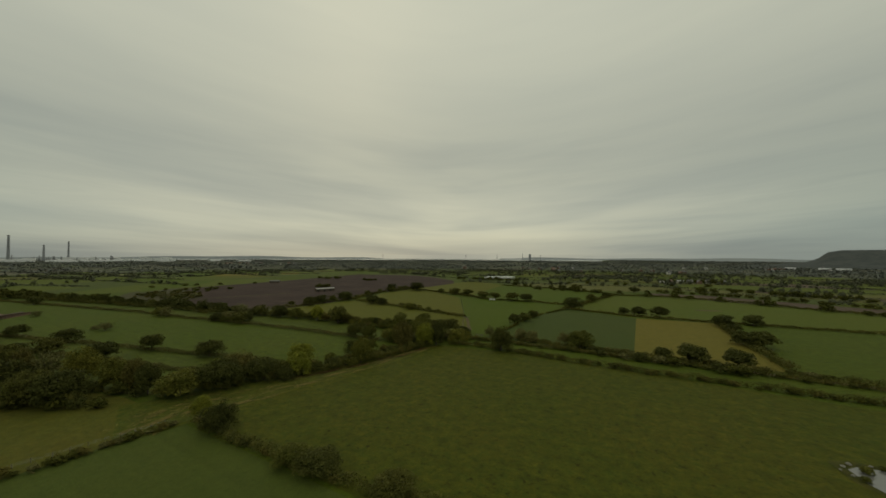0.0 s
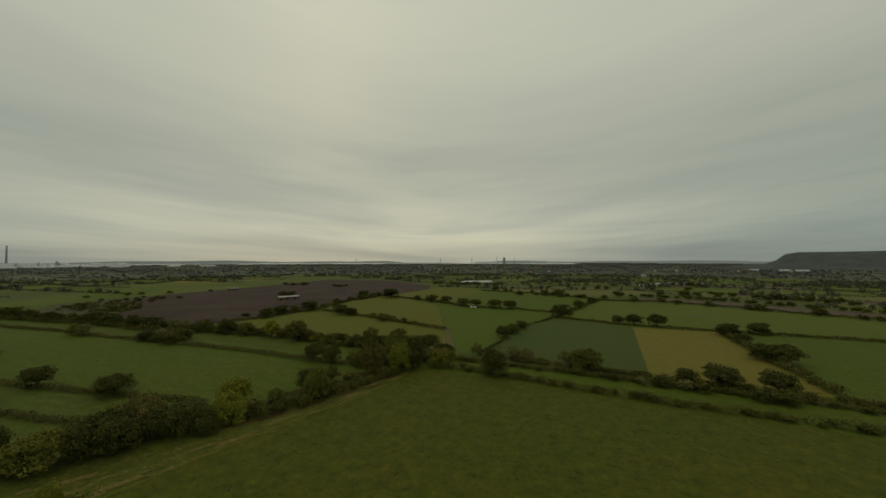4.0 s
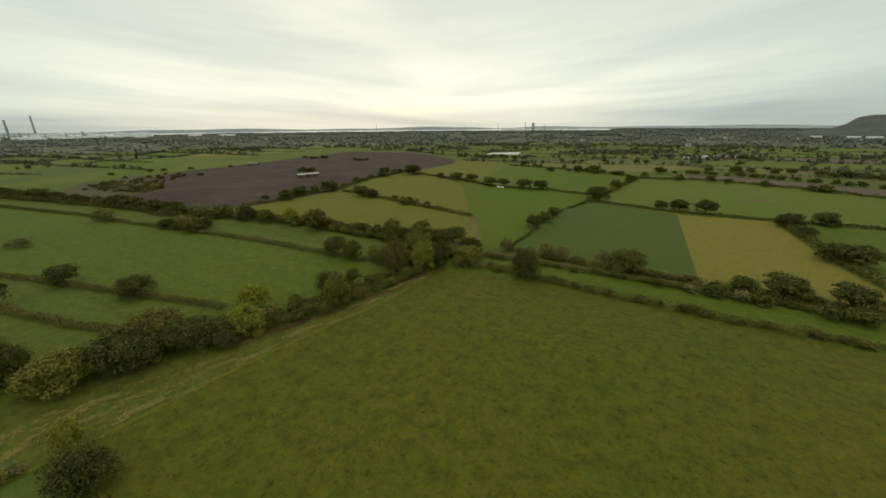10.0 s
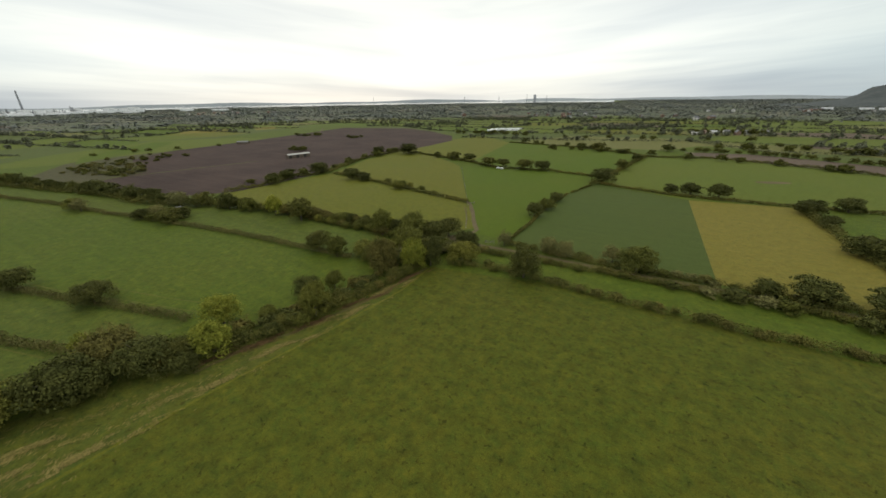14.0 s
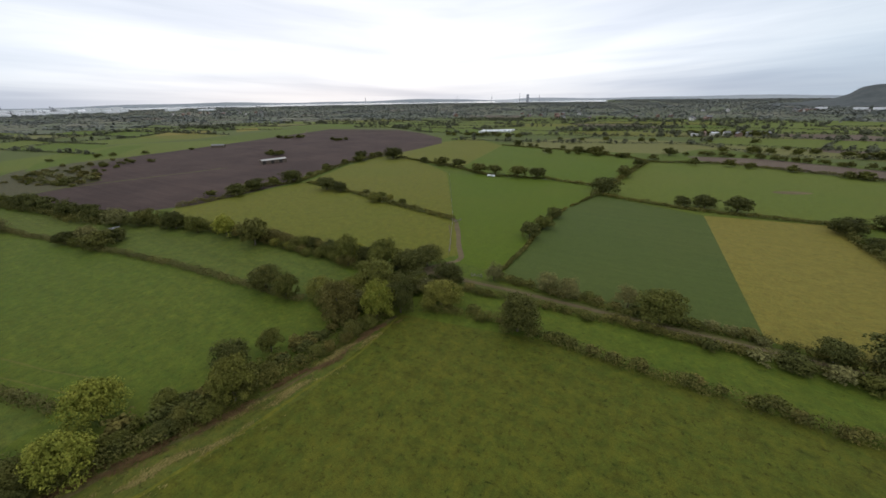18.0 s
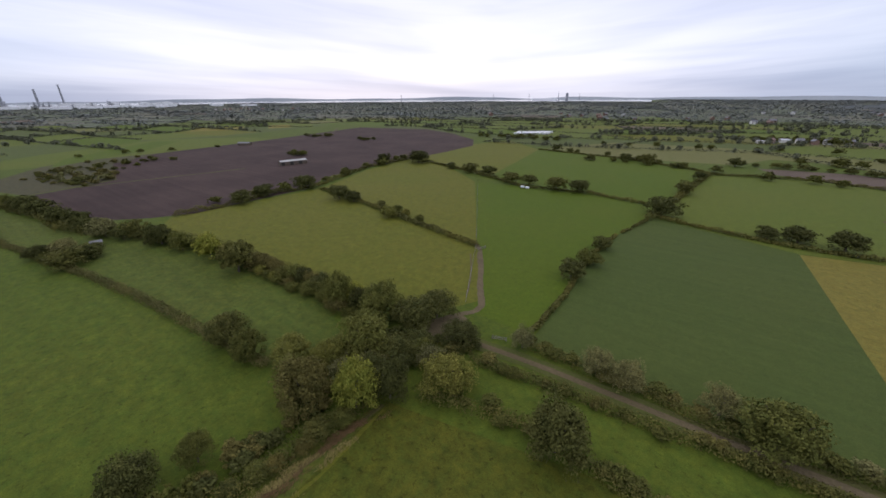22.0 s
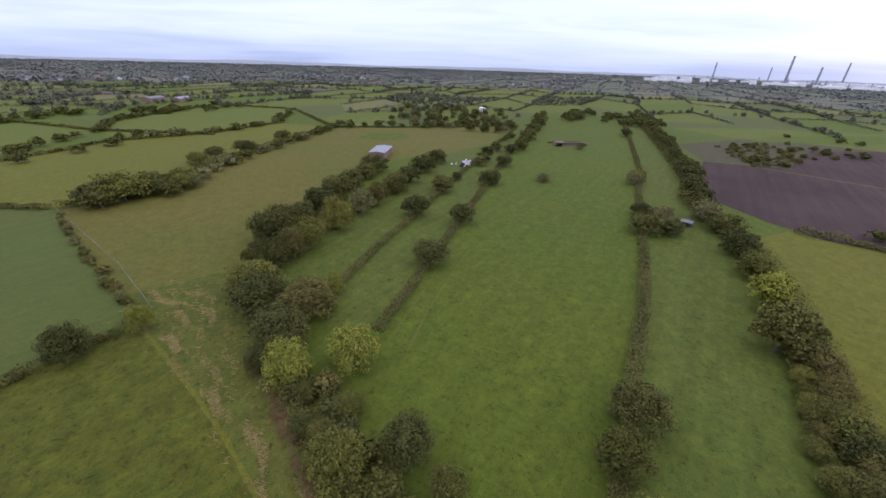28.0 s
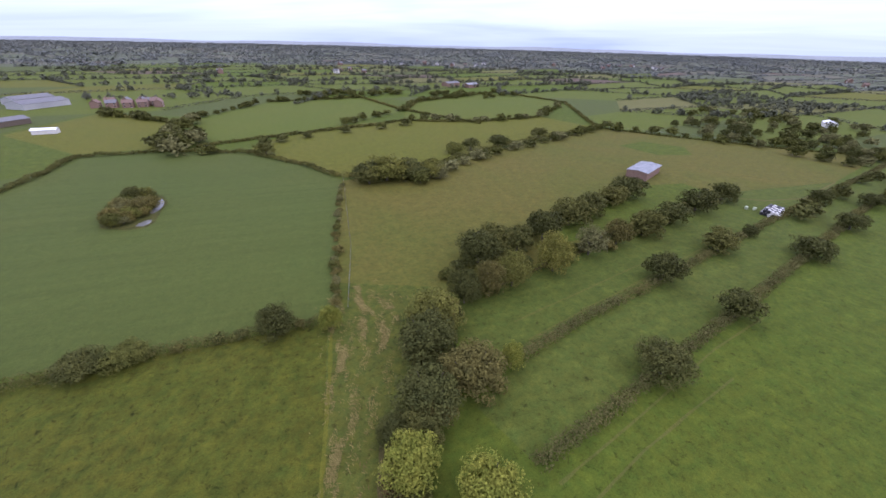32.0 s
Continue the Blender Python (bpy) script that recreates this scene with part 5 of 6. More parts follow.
M_WRAPW = plain("white_bale_wrap", (0.60, 0.58, 0.56), (0.72, 0.70, 0.68), 2.0, 0.5, 0.4)
M_WRAPG = plain("pale_green_bale_wrap", (0.42, 0.46, 0.32), (0.52, 0.56, 0.40), 2.0, 0.5, 0.4)
M_POST = plain("grey_weathered_post", (0.16, 0.14, 0.12), (0.24, 0.215, 0.19), 3.0, 0.9, 0.1)
M_STONE = plain("pale_pond_stone", (0.17, 0.165, 0.14), (0.27, 0.26, 0.22), 1.0, 0.9, 0.2)


def gable_roof(bm, length, width, eaves, rise, over=0.4, thick=0.12):
    """Two pitched slabs with overhanging eaves."""
    l, w = length / 2 + over, width / 2 + over
    drop = rise * over / (width / 2)
    for s in (-1, 1):
        low = [(-l, s * w, eaves - drop), (l, s * w, eaves - drop), (l, 0, eaves + rise), (-l, 0, eaves + rise)]
        a = [bm.verts.new(p) for p in low]
        b = [bm.verts.new((x, y, z + thick)) for x, y, z in low]
        bm.faces.new(a if s > 0 else a[::-1])
        bm.faces.new(b[::-1] if s > 0 else b)
        for k in range(4):
            q = (a[k], a[(k + 1) % 4], b[(k + 1) % 4], b[k])
            bm.faces.new(q)
    bmesh.ops.recalc_face_normals(bm, faces=bm.faces)


def gable_walls(bm, length, width, eaves, rise):
    """Four walls with pointed gable ends, open at the top."""
    l, w = length / 2, width / 2
    v = [bm.verts.new(p) for p in [(-l, -w, 0), (l, -w, 0), (l, w, 0), (-l, w, 0), (-l, -w, eaves), (l, -w, eaves), (l, w, eaves), (-l, w, eaves), (l, 0, eaves + rise), (-l, 0, eaves + rise)]]
    for q in ((0, 1, 5, 4), (2, 3, 7, 6), (1, 2, 6, 8, 5), (3, 0, 4, 9, 7)):
        bm.faces.new([v[i] for i in q])


def shed(name, label, x, y, length, width, eaves, rise, turn, wall, roof, bays=0, category="barn"):
    """A long farm building: walls, roof in sheets, and on its near side dark panels for shaded open bays."""
    root = tagged(new(name), label, category)
    bm = bmesh.new()
    gable_walls(bm, length, width, eaves, rise)
    part("wall", bm, wall, root)
    bm = bmesh.new()
    gable_roof(bm, length, width, eaves, rise)
    part("roof", bm, roof, root)
    for s in (-1, 1):
        for k in range(max(2, int(length / 4))):
            bm = bmesh.new()
            at = -length / 2 + (k + 0.5) * length / max(2, int(length / 4))
            z0, z1 = eaves - 0.1, eaves + rise
            slope = math.atan2(rise, width / 2)
            m = Matrix.Translation((at, s * width / 4, (z0 + z1) / 2 + 0.2)) @ Matrix.Rotation(-s * slope, 4, "X") @ Matrix.Diagonal((0.10, math.hypot(width / 2, rise), 0.06, 1))
            bmesh.ops.create_cube(bm, size=1, matrix=m)
            part("sheet_joint", bm, roof, root)
    for k in range(bays):
        bm = bmesh.new()
        at = -length / 2 + (k + 0.5) * length / bays
        if k % 2 == 0:
            # no opening is cut: a dark panel on the wall paints the bay's shade
            box(bm, at, -width / 2 - 0.03, eaves * 0.46, length / bays * 0.82, 0.08, eaves * 0.9)
            part("bay_shade_panel", bm, M_BAYSHADE, root, "dark panel painted as the shade of an open bay")
        else:
            box(bm, at, -width / 2 - 0.05, eaves * 0.45, length / bays * 0.7, 0.08, eaves * 0.84)
            leaf = part("door", bm, M_BOARD, root, "weathered boarded door")
            bm = bmesh.new()
            box(bm, at + length / bays * 0.25, -width / 2 - 0.11, eaves * 0.45, 0.08, 0.06, 0.5)
            part("door_handle", bm, M_GREY, leaf)
        bm = bmesh.new()
        box(bm, -length / 2 + k * length / bays, -width / 2 - 0.06, eaves / 2, 0.2, 0.2, eaves)
        part("post", bm, M_POST, root)
    root.matrix_basis = pose(x, y, 0, 0, 0, turn)
    return root


def house(x, y, turn, wall, roof, label, length=9.0, width=7.0, eaves=5.0, rise=2.4):
    root = tagged(new("house"), label, "house", "village houses")
    bm = bmesh.new()
    gable_walls(bm, length, width, eaves, rise)
    part("wall", bm, wall, root)
    bm = bmesh.new()
    gable_roof(bm, length, width, eaves, rise)
    part("roof", bm, roof, root)
    bm = bmesh.new()
    box(bm, length * 0.32, 0, eaves + rise + 0.5, 0.9, 0.7, 1.8)
    part("chimney", bm, M_BRICK, root)
    for s in (-1, 1):
        for u in (-0.3, 0.3):
            for z in (1.4, 3.9):
                bm = bmesh.new()
                box(bm, u * length, s * (width / 2 + 0.02), z, 1.3, 0.06, 1.1)
                pane = part("window", bm, M_GLASS, root)
                bm = bmesh.new()
                box(bm, u * length, s * (width / 2 + 0.06), z - 0.62, 1.5, 0.16, 0.12)
                part("window_sill", bm, M_RENDER, pane)
    bm = bmesh.new()
    box(bm, 0, -width / 2 - 0.03, 1.05, 0.95, 0.06, 2.1)
    part("door", bm, M_WHITE, root)
    root.matrix_basis = pose(x, y, 0, 0, 0, turn)
    return root


def open_pens():
    """A ruined cattle shed: one roofed bay with a dark open end, then a low-walled yard under an old rust-red floor."""
    root = tagged(new("cattle_shed"), "ruined low cattle shed with an open bay and brick yard walls", "shed")
    bm = bmesh.new()
    box(bm, -11, 3.0, 1.5, 7.0, 0.4, 3.0)
    box(bm, -14.3, 0, 1.5, 0.4, 6.4, 3.0)
    box(bm, -7.7, 1.2, 1.5, 0.4, 4.0, 3.0)
    part("bay_wall", bm, M_BRICK, root)
    bm = bmesh.new()
    gable_roof(bm, 7.2, 6.6, 3.0, 0.9, 0.3)
    roof = part("roof", bm, M_RUST, root)
    roof.location = (-11, 0, 0)
    # bay floor in near-black: the shade under the roof is put into its colour
    bm = bmesh.new()
    box(bm, -11, -1.0, 0.1, 6.4, 4.6, 0.12)
    part("bay_floor", bm, M_BAYSHADE, root)
    bm = bmesh.new()
    box(bm, 3.2, 3.0, 1.1, 21.4, 0.4, 2.2)
    part("back_wall", bm, M_BRICK, root)
    bm = bmesh.new()
    box(bm, 3.2, 2.1, 2.15, 21.0, 2.2, 0.12, 0, 0.03)
    part("lean_to_roof", bm, M_RUST, root)
    bm = bmesh.new()
    box(bm, 3.2, -3.2, 0.55, 21.4, 0.35, 1.1)
    part("yard_wall", bm, M_BRICK, root, "low brick yard wall")
    bm = bmesh.new()
    box(bm, 13.8, 0, 0.9, 0.35, 6.2, 1.8)
    part("end_wall", bm, M_BRICK, root)
    for k in range(5):
        bm = bmesh.new()
        box(bm, -6 + k * 4.6, 1.1, 1.05, 0.2, 0.2, 2.1)
        part("post", bm, M_POST, root)
    bm = bmesh.new()
    box(bm, 3.2, -0.6, 0.1, 21.0, 4.8, 0.1)
    part("yard_floor", bm, M_BROWN, root, "pinkish-brown bare yard floor")
    root.matrix_basis = pose(-353.0, 146.0, 0.03, 0, 0, 133)
    bm = bmesh.new()
    limb(bm, (-17, 0, 0), (17, 0, 0), 1.5, 1.2, 8, 0.6, 8)
    bank = tagged(part("earth_bank", bm, G_HEDGEBOTTOM), "long low grassy bank behind the cattle shed", "bank")
    bank.matrix_basis = pose(-363.0, 139.0, -0.3, 0, 0, 136)


shed("barn", "long low field barn with a pale sheet roof and open bays", -323, 421, 25, 7, 3.6, 0.9, 75, M_BOARD, M_PALETIN, 6)
open_pens()
shed("barn", "brick barn with a pale weathered tin roof", -219.5, 51.5, 23, 11, 4.4, 0.7, 29, M_BRICK, M_BARNTIN, 4)
shed("hut", "small timber hut in the hedge with a pale roof", -206, 242, 3.8, 2.8, 2.0, 0.6, 78, M_BOARD, M_SLATE, 1, "hut")


def round_bale(wrap, label):
    root = tagged(new("round_bale"), label, "bale", "wrapped bales")
    bm = bmesh.new()
    made = bmesh.ops.create_cone(bm, cap_ends=True, segments=14, radius1=0.68, radius2=0.68, depth=1.3)
    es = [e for e in bm.edges if len(e.link_faces) == 2 and any(len(f.verts) > 4 for f in e.link_faces)]
    bmesh.ops.bevel(bm, geom=es, offset=0.14, segments=2, affect="EDGES")
    bmesh.ops.translate(bm, verts=bm.verts, vec=(0, 0, 0.65))
    part("wrap", bm, wrap, root)
    bm = bmesh.new()
    bmesh.ops.create_cone(bm, cap_ends=True, segments=12, radius1=0.5, radius2=0.44, depth=0.05)
    bmesh.ops.translate(bm, verts=bm.verts, vec=(0, 0, 1.32))
    part("end_fold", bm, wrap, root, "gathered film on the bale's end")
    return root


def bale_stack():
    rng = random.Random(4)
    black = round_bale(M_WRAPB, "black film-wrapped round bale in the stack")
    white = round_bale(M_WRAPW, "white film-wrapped round bale in the stack")
    used = set()
    turn = radians(22)
    for layer in range(2):
        for i in range(8):
            for j in range(5 - layer):
                u, v = (i - 3.5) * 1.45, (j - 2 + layer * 0.5) * 1.45
                x = -235 + u * math.cos(turn) - v * math.sin(turn)
                y = 113 + u * math.sin(turn) + v * math.cos(turn)
                proto = white if (i + (j // 2)) % 2 == 0 and rng.random() < 0.85 else black
                m = pose(x + rng.uniform(-0.06, 0.06), y + rng.uniform(-0.06, 0.06), layer * 1.32 + 0.05, 0, 0, rng.uniform(0, 360))
                if proto in used:
                    copy_thing(proto, m)
                else:
                    proto.matrix_basis = m
                    used.add(proto)
    loose = round_bale(M_WRAPG, "pale green wrapped bale lying by the stack")
    loose.matrix_basis = pose(-229, 105.5, 0.05, 0, 0, 20)
    copy_thing(loose, pose(-231.5, 107.5, 0.05, 0, 0, 70))


bale_stack()


def caravan():
    root = tagged(new("caravan"), "white static caravan parked in rows", "caravan", "parked caravans")
    bm = bmesh.new()
    box(bm, 0, 0, 1.75, 8.5, 3.0, 2.5, 0, 0.2)
    part("body", bm, M_WHITE, root)
    bm = bmesh.new()
    gable_roof(bm, 8.5, 3.0, 2.95, 0.35, 0.1, 0.08)
    part("roof", bm, M_WHITE, root)
    for u in (-2.8, -0.8, 2.2):
        bm = bmesh.new()
        box(bm, u, -1.52, 1.95, 1.3, 0.06, 0.9)
        part("window", bm, M_GLASS, root)
    for u in (-2.5, 2.5):
        bm = bmesh.new()
        bmesh.ops.create_cone(bm, cap_ends=True, segments=12, radius1=0.35, radius2=0.35, depth=2.6, matrix=Matrix.Translation((u, 0, 0.35)) @ Matrix.Rotation(radians(90), 4, "X"))
        part("wheel_pair", bm, M_TYRE, root)
    return root


def caravans():
    rng = random.Random(9)
    first = caravan()
    n = 0
    for i in range(8):
        for j in range(3):
            x, y = -266 + i * 6.3 + rng.uniform(-1, 1) - j * 3, 806 + i * 4.0 + j * 12 + rng.uniform(-1, 1)
            m = pose(x, y, 0, 0, 0, 30 + rng.choice((0, 90, 60)) + rng.uniform(-8, 8))
            if n:
                copy_thing(first, m)
            else:
                first.matrix_basis = m
            n += 1


caravans()


def horse_trailer(x, y, turn):
    root = tagged(new("trailer"), "white livestock trailer parked under the oaks", "trailer", "parked trailers")
    bm = bmesh.new()
    box(bm, 0, 0, 1.3, 3.6, 1.8, 1.7, 0, 0.18)
    part("body", bm, M_WHITE, root)
    for s in (-1, 1):
        bm = bmesh.new()
        bmesh.ops.create_cone(bm, cap_ends=True, segments=14, radius1=0.38, radius2=0.38, depth=0.25, matrix=Matrix.Translation((0, s * 1.1, 0.38)) @ Matrix.Rotation(radians(90), 4, "X"))
        wheel = part("wheel", bm, M_TYRE, root)
        bm = bmesh.new()
        bmesh.ops.create_cone(bm, cap_ends=True, segments=12, radius1=0.2, radius2=0.18, depth=0.06, matrix=Matrix.Translation((0, s * 1.25, 0.38)) @ Matrix.Rotation(radians(90), 4, "X"))
        part("wheel_rim", bm, M_GREY, wheel)
    bm = bmesh.new()
    limb(bm, (2.3, 0, 0.6), (3.9, 0, 0.5), 0.06, 0.06, 6)
    part("drawbar", bm, M_GREY, root)
    root.matrix_basis = pose(x, y, 0.05, 0, 0, turn) @ Matrix.Scale(0.75, 4)
    return root


horse_trailer(-95, 455.5, 4)
horse_trailer(-91, 455.0, -6)


def field_gate(x, y, turn, width=3.6):
    root = tagged(new("field_gate"), "pale metal field gate between two posts", "gate")
    for s in (-1, 1):
        bm = bmesh.new()
        box(bm, s * (width / 2 + 0.12), 0, 0.65, 0.18, 0.18, 1.4, 0, 0.02)
        part("gatepost", bm, M_POST, root)
    for k in range(5):
        bm = bmesh.new()
        box(bm, 0, 0, 0.2 + k * 0.23, width, 0.05, 0.05)
        part("rail", bm, M_POST, root)
    bm = bmesh.new()
    limb(bm, (-width / 2, 0.0, 0.2), (width / 2, 0.0, 1.12), 0.025, 0.025, 4)
    part("brace", bm, M_POST, root)
    root.matrix_basis = pose(x, y, 0.05, 0, 0, turn)
    return root


field_gate(-24, 285.2, 18)
field_gate(-61, 339, 60)


def fence(label, points, step=3.0):
    """Posts with three wires."""
    root = tagged(new("fence"), label, "fence")
    rng = np.random.default_rng(3)
    c, d, s = along(points, step, rng, 0.08)
    bm = bmesh.new()
    box(bm, 0, 0, 0.6, 0.12, 0.12, 1.3, 0, 0.02)
    first = part("post", bm, M_POST, root)
    first.location = (c[0][0], c[0][1], 0)
    for x, y in c[1:]:
        ob = first.copy()
        scene.collection.objects.link(ob)
        ob.location = (x, y, 0)
    for z in (0.5, 0.8, 1.1):
        bm = bmesh.new()
        for (xa, ya), (xb, yb) in zip(points, points[1:]):
            limb(bm, (xa, ya, z), (xb, yb, z), 0.012, 0.012, 3, 0, 1)
        part("wire", bm, M_GREY, root)
    return root


fence("wire fence on grey posts between pasture and ley", [(-42, 296), (-65, 341), (-131, 453)])
fence("wire fence on grey posts beside the field path", [(-47, 131), (-51, 96), (-54, 20)], 3.2)
fence("wire fence behind the dry grassland", [(-292, -72), (-355, -12), (-430, 45)], 4.0)

# ponds
field("pond_mud", "muddy trampled rim of the field pond", [(108, 206), (112, 208.5), (124, 210), (141, 206), (143, 196), (134, 188.5), (119, 188.5), (110.5, 197)], G_HEDGEBOTTOM, 0.10, "pond")
field("pond", "grey still water of the field pond", [(111, 203.5), (113, 205.8), (118, 207), (124, 207.6), (130, 207), (136, 205), (140, 202), (141, 196), (137, 191.5), (130, 190), (122, 190.2), (116, 193), (112.5, 198)], M_WATER, 0.13, "pond")
field("island_pond_rim", "bare earth rim of the wooded pond", [(20.5, 55), (22, 60), (28, 61), (38, 57), (43, 44), (44, 30), (41, 22), (34, 20), (26, 25), (22, 34), (21.5, 46)], G_HEDGEBOTTOM, 0.10, "pond")
field("island_pond", "pale water between the bushes of the wooded pond", [(25.5, 29), (23.6, 33), (22.6, 38), (22.9, 43), (24.2, 46), (26, 44), (25.5, 38), (27, 32)], M_WATER, 0.13, "pond")
field("island_pond", "small pale pool at the edge of the wooded pond", [(22.2, 53), (22.0, 56), (23.5, 58.5), (26.2, 58), (26, 55), (24, 52.5)], M_WATER, 0.13, "pond")


def rock(x, y, size, seed):
    rng = random.Random(seed)
    bm = bmesh.new()
    bmesh.ops.create_icosphere(bm, subdivisions=2, radius=size)
    for v in bm.verts:
        v.co *= 1 + 0.35 * (noise.noise(v.co * 1.3 / size + Vector((seed, 0, 0))))
        v.co.z *= 0.6
    bmesh.ops.translate(bm, verts=bm.verts, vec=(0, 0, size * 0.3))
    ob = tagged(part("boulder", bm, M_STONE), "pale boulder at the edge of the pond", "boulder", "pond boulders")
    ob.matrix_basis = pose(x, y, 0.08, 0, 0, rng.uniform(0, 360))


for k, (x, y, s) in enumerate(((110.5, 204.5, 0.8), (112, 206.5, 0.9), (109.5, 202.5, 0.5), (113.5, 205.2, 0.6), (111, 200.5, 0.7), (116, 207.8, 0.7))):
    rock(x, y, s * 0.6, k)
for x, y, h, r in ((114, 203.5, 1.6, 1.6), (112.5, 199, 1.3, 1.4), (118, 207, 1.2, 1.5)):
    tree(x, y, h, r, "o", 1)

# the village and farms
FAR_HOUSES = [("brick house with a brown tiled roof", M_BRICK, M_TILE), ("brick house with a grey slate roof", M_BRICK, M_SLATE), ("white rendered house with a slate roof", M_RENDER, M_SLATE)]
HOUSE_PROTO = [house(112 + 6 * k, -262 - 3 * k, 8, wall, roof, label) for k, (label, wall, roof) in enumerate(FAR_HOUSES)]
vill = random.Random(12)
for k in range(9):
    copy_thing(HOUSE_PROTO[vill.choice((0, 0, 1))], pose(108 + k * 6.5 + vill.uniform(-1, 1), -254 - (k % 2) * 16 + vill.uniform(-2, 2), 0, 0, 0, 5 + vill.choice((0, 90))))
for yaw, away, spread, count in ((140, 1500, 260, 12), (165, 1300, 260, 12), (112, 1450, 220, 8), (58, 1900, 330, 14), (20, 1250, 260, 10), (2, 1150, 150, 8), (-10, 1700, 260, 10), (178, 900, 180, 6)):
    cx, cy = -math.sin(radians(yaw)) * away, 200 + math.cos(radians(yaw)) * away
    for _ in range(count):
        copy_thing(vill.choice(HOUSE_PROTO), pose(cx + vill.uniform(-spread, spread), cy + vill.uniform(-spread, spread) * 0.5, 0, 0, 0, vill.uniform(0, 180)) @ Matrix.Scale(vill.uniform(0.9, 1.3), 4))
for k, (x, y, a) in enumerate(((100, 898, 20), (114, 893, 110), (128, 903, 15), (70, 884, 70), (150, 912, 30))):
    copy_thing(HOUSE_PROTO[(2, 1, 2, 0, 1)[k]], pose(x, y, 0, 0, 0, a) @ Matrix.Scale(0.9, 4))
shed("farm_shed", "large grey-roofed farm shed by the village", 212, -268, 40, 22, 5, 2.5, 60, M_CONC, M_SLATE, 0, "shed")
shed("farm_shed", "long grey farm shed with a slate roof", 236, -300, 36, 18, 5, 2.5, 60, M_CONC, M_SLATE, 0, "shed")
shed("farm_shed", "low white shed in the farmyard", 143, -132, 14, 6, 3, 1, 5, M_RENDER, M_WHITE, 0, "shed")
shed("farm_shed", "green-roofed shed in the farmyard", 185, -170, 24, 12, 4, 2, 60, M_BOARD, M_SLATE, 0, "shed")
shed("farm_shed", "grey farm shed among trees", -262, -425, 30, 14, 5, 2, 30, M_BRICK, M_SLATE, 0, "shed")
shed("farm_shed", "pale farm shed beside the yard", -288, -400, 26, 14, 5, 2, 30, M_BRICK, M_OLDTIN, 0, "shed")
shed("farm_shed", "white-roofed farm shed beyond the fields", 84, 900, 13, 8, 3.5, 1.5, 10, M_RENDER, M_TIN, 0, "shed")
shed("farm_shed", "low pale farm building beyond the fields", 58, 872, 9, 5, 3.0, 1.2, -20, M_RENDER, M_PALETIN, 0, "shed")
shed("farm_shed", "white shed among distant trees", -520, -30, 18, 9, 4, 1.5, 40, M_RENDER, M_WHITE, 0, "shed")
shed("farm_shed", "low field building behind the ploughed land", -512, 473, 16, 7, 3, 1.2, 35, M_BOARD, M_SLATE, 0, "shed")
for k, (x, y, l, w) in enumerate(((455, 2010, 30, 16), (545, 1985, 34, 18), (590, 1970, 40, 18))):
    shed("warehouse", "long white warehouse at the foot of the hill", x, y, l, w, 7, 2, -15, M_WHITE, M_TIN, 0, "warehouse")


# ---- refinery and distant works ----
def place(yaw, away, x0=1.0, y0=226.0):
    return x0 - math.sin(radians(yaw)) * away, y0 + math.cos(radians(yaw)) * away


def stack_chimney(yaw, away, height, radius):
    x, y = place(yaw, away)
    root = tagged(new("chimney"), "tall grey refinery chimney", "chimney", "refinery chimneys")
    bm = bmesh.new()
    limb(bm, (0, 0, 0), (0, 0, height), radius, radius * 0.62, 16, 0, 6)
    part("shaft", bm, M_GREY, root)
    for f in (0.55, 0.8, 0.985):
        bm = bmesh.new()
        limb(bm, (0, 0, height * f), (0, 0, height * f + height * 0.02), radius * (1.25 - 0.4 * f), radius * (1.25 - 0.4 * f), 16, 0, 1)
        part("gallery", bm, M_CONC, root)
    root.location = (x, y, 0)


for yaw, height, radius in ((90.6, 112, 5.5), (85.5, 92, 4.5), (84.0, 150, 7.5), (81.5, 98, 6.5), (79.6, 122, 5.5)):
    stack_chimney(yaw, 3100, height, radius)


def tank_proto():
    root = tagged(new("storage_tank"), "white cylindrical oil storage tank", "tank", "refinery tanks")
    bm = bmesh.new()
    limb(bm, (0, 0, 0), (0, 0, 15), 18, 18, 24, 0, 1)
    part("shell", bm, M_WHITE, root)
    bm = bmesh.new()
    limb(bm, (0, 0, 15), (0, 0, 17), 18, 2, 24, 0, 1)
    part("roof", bm, M_CONC, root)
    return root


def column_proto():
    root = tagged(new("process_column"), "steel refinery process column on a frame", "process column", "refinery columns")
    bm = bmesh.new()
    limb(bm, (0, 0, 0), (0, 0, 48), 3, 2.6, 12, 0, 1)
    part("vessel", bm, M_GREY, root)
    bm = bmesh.new()
    for sx in (-1, 1):
        for sy in (-1, 1):
            limb(bm, (sx * 7, sy * 7, 0), (sx * 7, sy * 7, 30), 0.7, 0.7, 4, 0, 1)
    for z in (10, 20, 30):
        box(bm, 0, 0, z, 15, 15, 0.8)
    part("frame", bm, M_CONC, root)
    return root


works = random.Random(5)
TANK, COLUMN = tank_proto(), column_proto()
for k in range(34):
    x, y = place(works.uniform(70, 97), works.uniform(2850, 3250))
    m = pose(x, y, 0) @ Matrix.Scale(works.uniform(0.7, 1.4), 4)
    if k:
        copy_thing(TANK, m)
    else:
        TANK.matrix_basis = m
